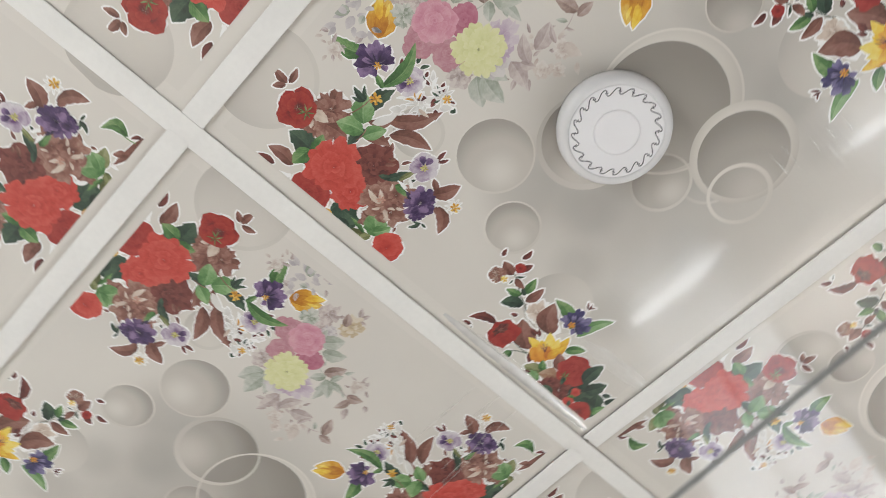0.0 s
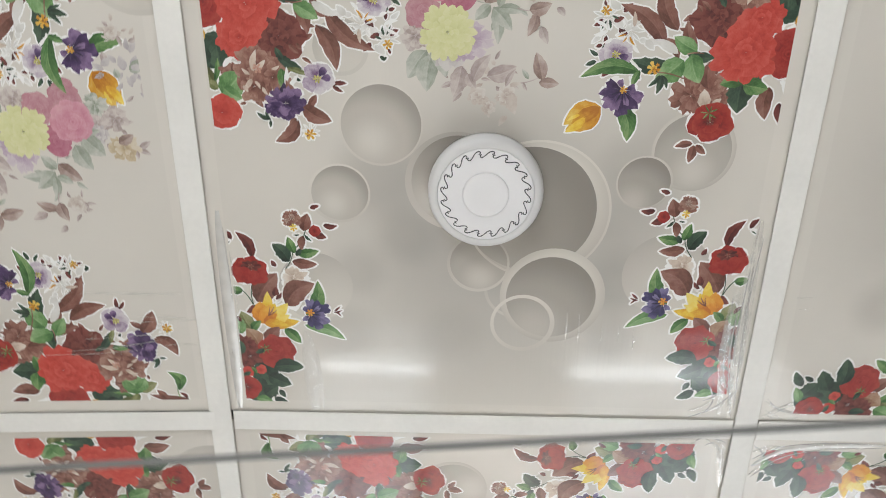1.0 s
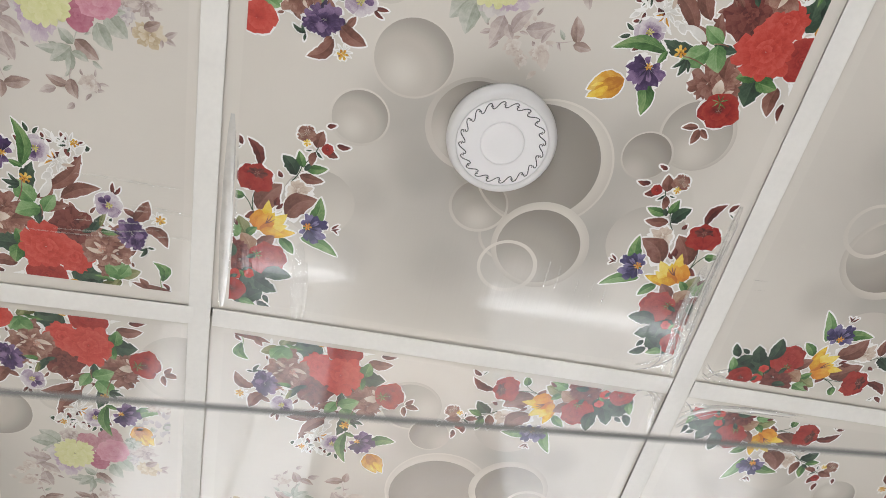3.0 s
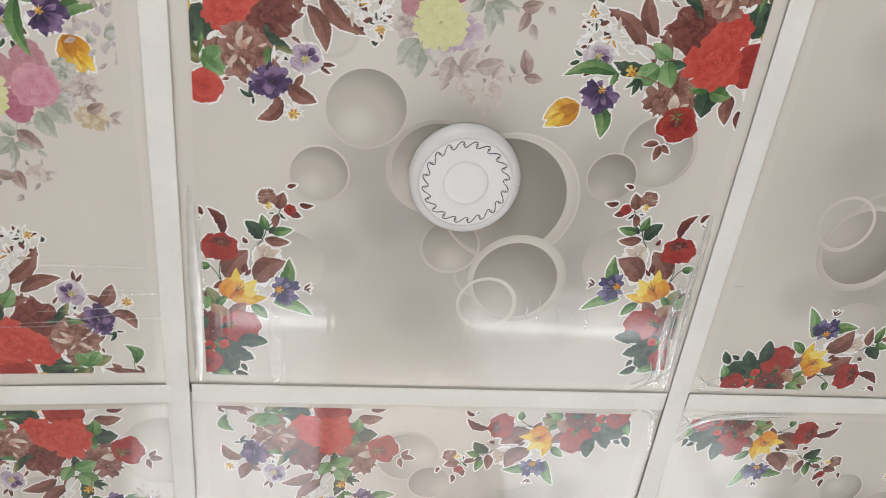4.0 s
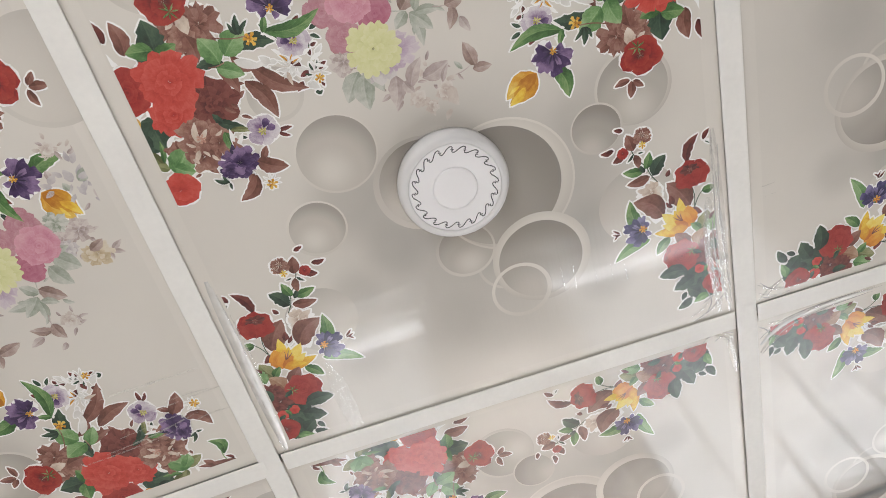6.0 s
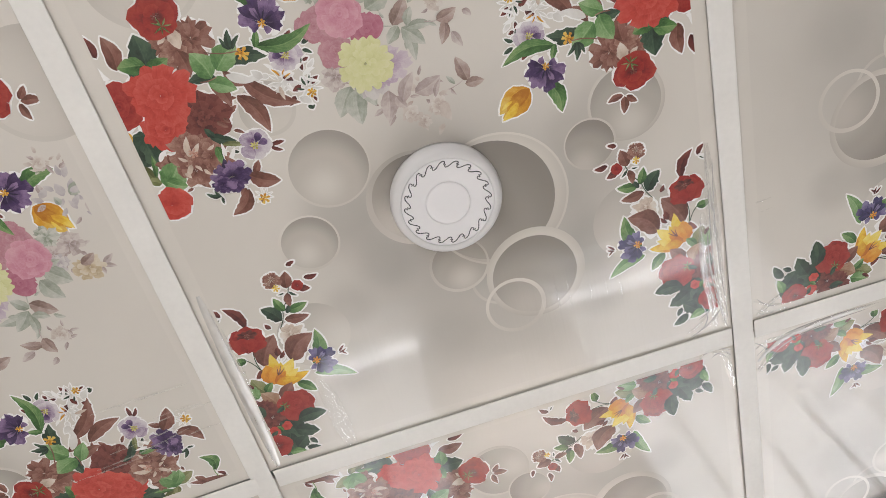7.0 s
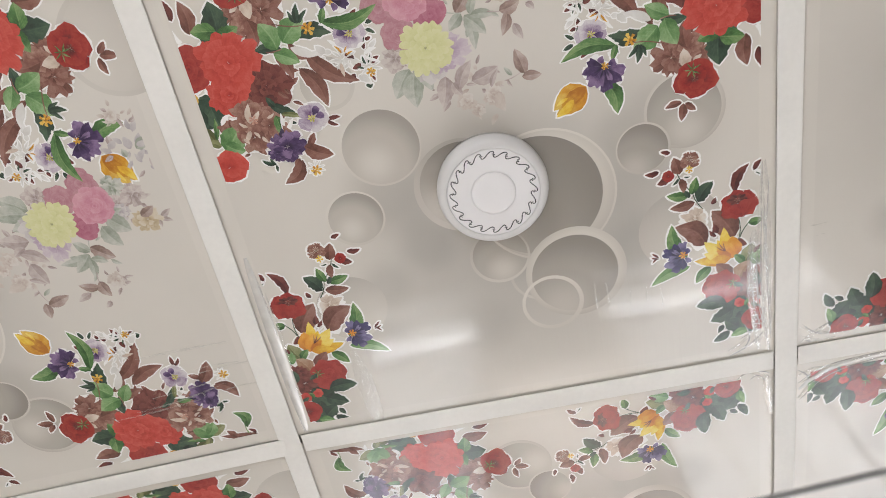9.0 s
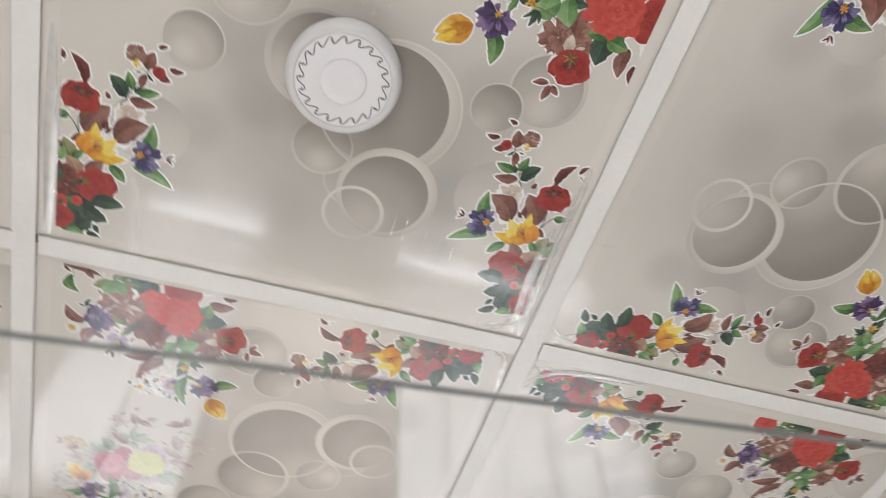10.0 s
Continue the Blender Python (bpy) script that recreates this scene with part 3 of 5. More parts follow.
def trim_edge(bm, s):
    """Cuts a motif off where the print ends."""
    x0, x1, y0, y1 = [v / 1000 for v in s.edge]
    for co, no in (((x0, 0, 0), (-1, 0, 0)), ((x1, 0, 0), (1, 0, 0)), ((0, y0, 0), (0, -1, 0)), ((0, y1, 0), (0, 1, 0))):
        if any((v.co - Vector(co)).dot(Vector(no)) > 0 for v in bm.verts):
            bmesh.ops.bisect_plane(bm, geom=bm.verts[:] + bm.edges[:] + bm.faces[:], plane_co=co, plane_no=no, clear_outer=True)


def face_down(bm):
    for f in bm.faces:
        f.normal_update()
        if f.normal.z > 0:
            f.normal_flip()


def motif(s, name, bm, mat, label="", under=None):
    """Links a printed piece to its panel, or under the flower that it belongs to."""
    trim_edge(bm, s)
    face_down(bm)
    if len(bm.faces):
        return part(name, bm, mat, under or s.parent, label)
    bm.free()
    return None


def leaf_rows(x0, y0, x1, y1, w, bend, grow, rng, n=11, jag=0.09):
    """Rows across a leaf from its root to its tip."""
    dx, dy = x1 - x0, y1 - y0
    ln = math.hypot(dx, dy) or 1.0
    ux, uy = dx / ln, dy / ln
    half, rows = w * ln / 2, []
    for i in range(n + 1):
        u = i / n
        wide = half * (math.sin(math.pi * min(1.0, u ** 0.8)) ** 0.8) if 0 < i < n else 0.02 * half
        one, two = wide * (1 + jag * rng.uniform(-1, 1)), wide * (1 + jag * rng.uniform(-1, 1))
        along = u * ln
        if grow:
            along = -grow + u * (ln + 2.2 * grow)
            one += grow * (1.0 if 0 < i < n else 0.25)
            two += grow * (1.0 if 0 < i < n else 0.25)
        off = bend * ln * math.sin(math.pi * u)
        cx, cy = x0 + ux * along - uy * off, y0 + uy * along + ux * off
        rows.append([(cx - uy * k, cy + ux * k) for k in (-one, -one / 2, 0, two / 2, two)])
    return rows


def leaf(s, mat, x0, y0, x1, y1, w, bend=0.0):
    ln = math.hypot(x1 - x0, y1 - y0)
    bend = bend or s.rng.uniform(-0.09, 0.09)
    cx, cy, r = (x0 + x1) / 2, (y0 + y1) / 2, ln * 0.42
    state = s.rng.getstate()
    bm = bmesh.new()
    z = s.level(cx, cy, r, 2)
    jag = 0.15 if mat in (DARKGREEN, MAROON) else 0.09
    sheet(bm, s, leaf_rows(x0, y0, x1, y1, w, bend, 0, s.rng, jag=jag), z, lambda a, b: (a, b))
    motif(s, "printed_leaf", bm, mat)
    if s.outline and mat is not WHITE:
        s.rng.setstate(state)
        s.count += 1
        sheet(s.halo, s, leaf_rows(x0, y0, x1, y1, w, bend, s.outline, s.rng, jag=jag), 4 + s.count * 0.05, lambda a, b: (a, b))


def stem(s, mat, x0, y0, x1, y1):
    ln = math.hypot(x1 - x0, y1 - y0)
    bm = bmesh.new()
    z = s.level((x0 + x1) / 2, (y0 + y1) / 2, ln * 0.3, 2)
    ux, uy = (x1 - x0) / ln, (y1 - y0) / ln
    rows = []
    for i in range(6):
        u = i / 5
        off = 0.07 * ln * math.sin(math.pi * u)
        cx, cy, h = x0 + (x1 - x0) * u - uy * off, y0 + (y1 - y0) * u + ux * off, 0.55
        rows.append([(cx - uy * h, cy + ux * h), (cx + uy * h, cy - ux * h)])
    sheet(bm, s, rows, z, lambda a, b: (a, b))
    motif(s, "printed_stem", bm, mat)


def petal_rows(x, y, r0, r1, angle, spread, point, rng, squash, n=5, wave=0.06):
    """Rows of one petal from r0 to r1 round (x, y); point 0 is round, 1 pointed."""
    rows = []
    cols = 5
    for i in range(n + 1):
        u = i / n
        row = []
        for j in range(cols):
            v = (j / (cols - 1) - 0.5) * 2
            open_ = 0.25 + 0.75 * math.sin(math.pi / 2 * min(1, u * 1.35))
            if point:
                open_ *= 1 - point * max(0.0, (u - 0.45) / 0.55) ** 1.3
            a = angle + v * spread * open_ * (1 - 0.18 * u)
            tip = (1 - 0.16 * v * v) if not point else (1 - 0.10 * v * v)
            rr = r0 + (r1 - r0) * u * tip * (1 + (wave * rng.uniform(-1, 1) if i == n else 0))
            row.append((x + rr * math.cos(a), y + rr * math.sin(a) * squash))
        rows.append(row)
    return rows


def bloom(s, name, mat, x, y, r, rings, turn=0.0, squash=1.0, heart=None, heart_r=0.0, label="", wave=0.09):
    """A printed flower out of rings of petals, each ring over the one before; rings as (petals, radius, root, spread, point)."""
    layers = sum(q[0] for q in rings) + 10
    z = s.level(x, y, r * 0.85, layers)
    bm = bmesh.new()
    edge = []
    for n, size, root, spread, point in rings:
        a0 = radians(turn) + s.rng.uniform(0, 6.28)
        for k in range(n):
            a = a0 + 2 * math.pi * (k + s.rng.uniform(-0.16, 0.16)) / n
            size_k = r * size * s.rng.uniform(0.9, 1.06)
            z += 1
            state = s.rng.getstate()
            sheet(bm, s, petal_rows(x, y, r * root, size_k, a, math.pi / n * spread, point, s.rng, squash, wave=wave), z, lambda p, q: (p, q))
            if s.outline and size > 0.85:
                edge.append((a, size_k, math.pi / n * spread, point, root))
    flower = motif(s, name, bm, mat, label)
    for a, size_k, spread, point, root in edge:
        s.count += 1
        sheet(s.halo, s, petal_rows(x, y, r * root, size_k + s.outline, a, spread + 1.2 * s.outline / size_k, point * 0.8, random.Random(5), squash, wave=0.0), 4 + s.count * 0.05, lambda p, q: (p, q))
    if heart is not None:
        bm = bmesh.new()
        for k in range(7):
            a = k * 0.9 + turn
            sheet(bm, s, petal_rows(x, y, 0.0, heart_r * r * s.rng.uniform(0.7, 1.1), a, 0.42, 0.3, s.rng, squash, n=3), z + 2 + k, lambda p, q: (0.3 + 0.7 * p, q))
        motif(s, "printed_flower_heart", bm, heart, under=flower)
    return flower


def rose(s, mat, x, y, r, turn=0):
    bloom(s, "printed_rose", mat, x, y, r, ((8, 1.0, 0.15, 1.5, 0), (7, 0.82, 0.1, 1.5, 0), (6, 0.62, 0.06, 1.5, 0), (5, 0.43, 0.0, 1.5, 0), (4, 0.27, 0.0, 1.4, 0), (3, 0.13, 0.0, 1.3, 0)), turn)


def peony(s, mat, x, y, r):
    bloom(s, "printed_peony", mat, x, y, r, ((7, 1.0, 0.1, 1.35, 0.25), (6, 0.72, 0.05, 1.3, 0.2), (5, 0.42, 0.0, 1.3, 0.2)), wave=0.16)


def poppy(s, mat, x, y, r, turn=0):
    bloom(s, "printed_poppy", mat, x, y, r, ((5, 1.0, 0.05, 1.45, 0), (4, 0.84, 0.05, 1.5, 0), (3, 0.55, 0.0, 1.4, 0)), turn, 0.94, MAROON, 0.2)


def bud(s, mat, x, y, r, turn=0):
    bloom(s, "printed_bud", mat, x, y, r, ((5, 1.0, 0.0, 1.6, 0), (3, 0.7, 0.0, 1.6, 0)), turn)


def mum(s, mat, x, y, r):
    bloom(s, "printed_chrysanthemum", mat, x, y, r, ((18, 1.0, 0.3, 1.25, 0), (16, 0.82, 0.2, 1.25, 0), (12, 0.62, 0.1, 1.25, 0), (9, 0.42, 0.0, 1.25, 0), (6, 0.22, 0.0, 1.2, 0)), 0, 1.0, OLIVE, 0.06)


def lily(s, mat, x, y, r, turn=0):
    bloom(s, "printed_lily", mat, x, y, r, ((6, 1.04, 0.0, 0.86, 1.0), (5, 0.72, 0.0, 0.8, 1.0)), turn, 0.95, GOLD, 0.36)


def iris(s, mat, x0, y0, x1, y1):
    """A crocus seen from its side: long pointed petals towards (x1, y1), short ones round the throat."""
    ln, way = math.hypot(x1 - x0, y1 - y0) * 1.0, math.atan2(y1 - y0, x1 - x0)
    z = s.level((x0 * 0.6 + x1 * 0.4), (y0 * 0.6 + y1 * 0.4), ln * 0.8, 20)
    bm, deep = bmesh.new(), bmesh.new()
    petals = ((-2.3, 0.52, 0.46), (2.3, 0.5, 0.46), (-1.6, 0.80, 0.44), (1.55, 0.78, 0.44), (-1.0, 0.95, 0.42), (0.98, 0.92, 0.42),
              (-0.42, 1.03, 0.40), (0.45, 1.0, 0.40), (0.02, 0.84, 0.40), (-0.75, 0.66, 0.3), (0.7, 0.62, 0.3))
    for k, (turn, size, wide) in enumerate(petals):
        size *= s.rng.uniform(0.92, 1.06)
        sheet(bm, s, petal_rows(x0, y0, 0.0, ln * size, way + turn, wide, 0.16, s.rng, 1.0, wave=0.12), z + k, lambda p, q: (p, q))
        if s.outline and size > 0.4:
            s.count += 1
            sheet(s.halo, s, petal_rows(x0, y0, 0.0, ln * size + s.outline, way + turn, wide + 0.06, 0.14, random.Random(2), 1.0, wave=0.0), 4 + s.count * 0.05, lambda p, q: (p, q))
    for k, (turn, size) in enumerate(((-1.4, 0.4), (1.35, 0.42), (-0.7, 0.52), (0.75, 0.5), (0.05, 0.56))):
        sheet(deep, s, petal_rows(x0, y0, 0.0, ln * size, way + turn, 0.16, 0.8, s.rng, 1.0, wave=0.15), z + 12 + k, lambda p, q: (p, q))
    flower = motif(s, "printed_crocus", bm, mat)
    motif(s, "printed_throat", deep, DARKPURPLE, under=flower)


def dahlia(s, mat, x, y, r, turn=0):
    bloom(s, "printed_rose", mat, x, y, r, ((9, 1.0, 0.15, 1.35, 0.16), (7, 0.83, 0.1, 1.45, 0.08), (6, 0.62, 0.06, 1.5, 0), (4, 0.42, 0.0, 1.5, 0), (3, 0.22, 0.0, 1.4, 0)), turn, wave=0.12)


def foliage(s, mat, x, y, r, n):
    """Small leaves printed under the flowers of a spray, one sheet of uncounted pieces."""
    bm = bmesh.new()
    for k in range(int(n)):
        a, d = s.rng.uniform(0, 6.28), r * math.sqrt(s.rng.random())
        px, py, ln = x + d * math.cos(a), y + d * math.sin(a), s.rng.uniform(6, 13)
        b = a + s.rng.uniform(-0.9, 0.9)
        ends = (px, py, px + ln * math.cos(b), py + ln * math.sin(b), s.rng.uniform(0.3, 0.6), s.rng.uniform(-0.1, 0.1))
        z = s.level(px + ln * 0.5 * math.cos(b), py + ln * 0.5 * math.sin(b), ln * 0.42, 2)
        state = s.rng.getstate()
        sheet(bm, s, leaf_rows(*ends, 0, s.rng, n=6), z, lambda p, q: (p, q))
        if s.outline:
            s.rng.setstate(state)
            s.count += 1
            sheet(s.halo, s, leaf_rows(*ends, s.outline * 0.8, s.rng, n=6), 4 + s.count * 0.05, lambda p, q: (p, q))
    trim_edge(bm, s)
    face_down(bm)
    if len(bm.faces):
        tagged(part("printed_foliage", bm, mat, s.parent), kind="stuff")
    else:
        bm.free()


def violet(s, mat, x, y, r, turn=0.0):
    flower = bloom(s, "printed_anemone", mat, x, y, r, ((5, 1.0, 0.1, 1.3, 0.05), (4, 0.75, 0.05, 1.2, 0.1)), turn, 0.95, LIME, 0.27)
    z = s.level(x, y, r * 0.4, 3)
    bm = bmesh.new()
    for k in range(2):
        sheet(bm, s, petal_rows(x, y, r * 0.22, r * 0.78, turn + math.pi + k * 0.8, 0.5, 0.3, s.rng, 1.0), z + k, lambda p, q: (p, q))
    motif(s, "printed_petal", bm, PURPLE, under=flower)


def carnation(s, mat, x, y, r):
    bloom(s, "printed_carnation", mat, x, y, r, ((9, 1.0, 0.1, 1.15, 0.1), (8, 0.76, 0.05, 1.15, 0.1), (6, 0.5, 0.0, 1.2, 0.1)), 0, 0.85, wave=0.14)


def star(s, mat, x, y, r):
    bloom(s, "printed_daisy", mat, x, y, r, ((9, 1.0, 0.1, 0.55, 0.85),), 0)


def small(s, mat, x, y, r):
    bloom(s, "printed_blossom", mat, x, y, r, ((6, 1.0, 0.0, 0.8, 0.2), (4, 0.5, 0.0, 0.9, 0)), 0)


def sepal(s, mat, x, y, r):
    bloom(s, "printed_sepal", mat, x, y, r, ((7, 1.0, 0.0, 0.42, 0.9), (4, 0.6, 0.0, 0.5, 0.8)), 0)


def span(x0, y0, x1, y1):
    """Places a flower's own plan: (across, along) in its lengths, from its foot to its crown."""
    dx, dy = x1 - x0, y1 - y0
    return lambda a, b: (x0 + dx * b - dy * a, y0 + dy * b + dx * a)


def blade(s, bm, at, foot, tip, wide, bend, z, edge=True):
    """One long petal of a side-on flower, with its white edge."""
    ends = (*at(*foot), *at(*tip))
    state = s.rng.getstate()
    sheet(bm, s, leaf_rows(*ends, wide, bend, 0, s.rng, jag=0.08), z, lambda p, q: (p, q))
    if s.outline and edge:
        s.rng.setstate(state)
        s.count += 1
        sheet(s.halo, s, leaf_rows(*ends, wide, bend, s.outline, s.rng, jag=0.08), 4 + s.count * 0.05, lambda p, q: (p, q))


def tulip(s, mat, x0, y0, x1, y1, w):
    """A closed tulip: an orange egg of petals with a yellow one along its side."""
    at = span(x0, y0, x1, y1)
    z = s.level((x0 + x1) / 2, (y0 + y1) / 2, math.hypot(x1 - x0, y1 - y0) * 0.45, 9)
    bm, pale = bmesh.new(), bmesh.new()
    blade(s, bm, at, (0.0, -0.04), (-0.04, 1.0), w * 0.8, -0.10, z)
    blade(s, bm, at, (0.0, -0.04), (0.10, 0.98), w * 0.85, 0.10, z + 1)
    blade(s, bm, at, (0.0, -0.02), (0.02, 0.80), w * 0.75, 0.0, z + 2)
    blade(s, pale, at, (-0.04, 0.42), (-0.09, 1.05), w * 0.6, -0.06, z + 4)
    blade(s, pale, at, (0.10, 0.5), (0.14, 0.86), w * 0.42, 0.05, z + 5, False)
    flower = motif(s, "printed_tulip", bm, mat)
    motif(s, "printed_petal", pale, YELLOW, under=flower)


def cup(s, mat, x0, y0, x1, y1):
    """An open poppy seen from its side: ragged back petals, a dark hollow, two broad petals in front."""
    at = span(x0, y0, x1, y1)
    ln = math.hypot(x1 - x0, y1 - y0)
    cx, cy = at(0, 0.52)
    flower = bloom(s, "printed_poppy", mat, cx, cy, ln * 0.64, ((7, 1.0, 0.05, 1.5, 0), (5, 0.86, 0.05, 1.5, 0)), 0, 0.86, wave=0.1)
    z = s.level(cx, cy, ln * 0.45, 16)
    dark, front, eye = bmesh.new(), bmesh.new(), bmesh.new()
    hx, hy = at(0.0, 0.68)
    for k in range(6):
        sheet(dark, s, petal_rows(hx, hy, 0.0, ln * s.rng.uniform(0.30, 0.36), k * 1.05, 0.62, 0, s.rng, 0.6, wave=0.15), z + k * 0.5, lambda p, q: (0.2 + 0.5 * p, q))
    up = math.atan2(y1 - y0, x1 - x0)
    fx, fy = at(0.0, -0.02)
    for k, (turn, size, wide) in enumerate(((-0.85, 0.76, 0.42), (0.85, 0.76, 0.42), (-0.34, 0.66, 0.5), (0.38, 0.63, 0.5))):
        sheet(front, s, petal_rows(fx, fy, 0.0, ln * size, up + turn, wide, 0, s.rng, 1.0, wave=0.06), z + 5 + k, lambda p, q: (0.35 + 0.6 * p, q))
    for k in range(5):
        sheet(eye, s, petal_rows(hx, hy, 0.0, ln * 0.10, k * 1.3, 0.4, 0.3, s.rng, 0.8, n=3), z + 10 + k, lambda p, q: (0.5 + 0.5 * p, q))
    motif(s, "printed_hollow", dark, MAROON, under=flower)
    motif(s, "printed_petal", front, RED if mat is CRIMSON else mat, under=flower)
    motif(s, "printed_flower_heart", eye, BROWN, under=flower)


def trumpet(s, mat, x0, y0, x1, y1):
    """A lily seen from its side: pointed yellow petals out of an orange trumpet."""
    plan = span(x0, y0, x1, y1)
    at = lambda a, b: plan(-a, b)
    ln = math.hypot(x1 - x0, y1 - y0)
    z = s.level((x0 + x1) / 2, (y0 + y1) / 2, ln * 0.62, 14)
    back, front = bmesh.new(), bmesh.new()
    for k, (tip, wide) in enumerate((((0.44, 1.02), 0.34), ((-0.26, 1.02), 0.42), ((-0.84, 0.68), 0.34), ((0.06, 0.80), 0.42), ((-0.5, 0.7), 0.42))):
        blade(s, back, at, (0.0, 0.0), tip, wide, 0.04, z + k)
    for k, (foot, tip, wide) in enumerate((((0.10, -0.02), (0.46, 0.60), 0.74), ((0.06, -0.04), (0.16, 0.68), 0.56), ((0.02, 0.0), (-0.16, 0.52), 0.46))):
        blade(s, front, at, foot, tip, wide, 0.0, z + 6 + k)
    blade(s, back, at, (0.0, 0.02), (-0.60, 0.36), 0.42, -0.05, z + 10)
    flower = motif(s, "printed_lily", back, mat)
    motif(s, "printed_trumpet", front, ORANGE, under=flower)
    pins = bmesh.new()
    for k, tip in enumerate(((-0.1, 0.66), (0.04, 0.7), (0.14, 0.6))):
        blade(s, pins, at, (0.03, 0.3), tip, 0.1, 0.05, z + 11 + k, False)
    motif(s, "printed_stamen", pins, RUST, under=flower)


def close_spray(s):
    """The white cut edge of a spray, one sheet under its motifs."""
    if s.outline and len(s.halo.faces):
        trim_edge(s.halo, s)
        face_down(s.halo)
        part("white_cut_edge", s.halo, WHITE, s.parent, "thin white edge round the printed flowers")
    else:
        s.halo.free()


def disc(parent, name, x, y, r0, r1, mat, z):
    """A printed disc (r0 = 0) or ring in millimetres; r0 as (x, y, r) sets a ring's hole off its middle."""
    bm = bmesh.new()
    lay = bm.loops.layers.uv.new("grain")
    n = 64
    circles = [r0 if isinstance(r0, tuple) else (x, y, r0), (x, y, r1)] if r0 else [(x, y, 0.0), (x, y, r1 * 0.5), (x, y, r1)]
    rings = [[bm.verts.new(((a + q * math.cos(2 * math.pi * k / n)) / 1000, (b + q * math.sin(2 * math.pi * k / n)) / 1000, -z * LAYER)) for k in range(n if q else 1)] for a, b, q in circles]
    for a, b in zip(rings, rings[1:]):
        for k in range(n):
            bm.faces.new((a[0], b[k], b[(k + 1) % n]) if len(a) == 1 else (a[k], b[k], b[(k + 1) % n], a[(k + 1) % n]))
    for f in bm.faces:
        for loop in f.loops:
            loop[lay].uv = ((loop.vert.co.x * 1000 - x) / r1, (loop.vert.co.y * 1000 - y) / r1)
    face_down(bm)
    return part(name, bm, mat, parent)


def overlap(parent, one, two, mat, z):
    """The printed lens where two discs (x, y, r) overlap."""
    bm = bmesh.new()
    lay = bm.loops.layers.uv.new("grain")
    pts = []
    for (x, y, r), (a, b, q) in ((one, two), (two, one)):
        for k in range(120):
            px, py = x + r * math.cos(math.pi * k / 60), y + r * math.sin(math.pi * k / 60)
            if math.hypot(px - a, py - b) < q:
                pts.append((px, py))
    mx, my = sum(p[0] for p in pts) / len(pts), sum(p[1] for p in pts) / len(pts)
    pts.sort(key=lambda p: math.atan2(p[1] - my, p[0] - mx))
    f = bm.faces.new([bm.verts.new((px / 1000, py / 1000, -z * LAYER)) for px, py in pts])
    for loop in f.loops:
        loop[lay].uv = ((loop.vert.co.x * 1000 - one[0]) / one[2], (loop.vert.co.y * 1000 - one[1]) / one[2])
    face_down(bm)
    return part("printed_bowl", bm, mat, parent)


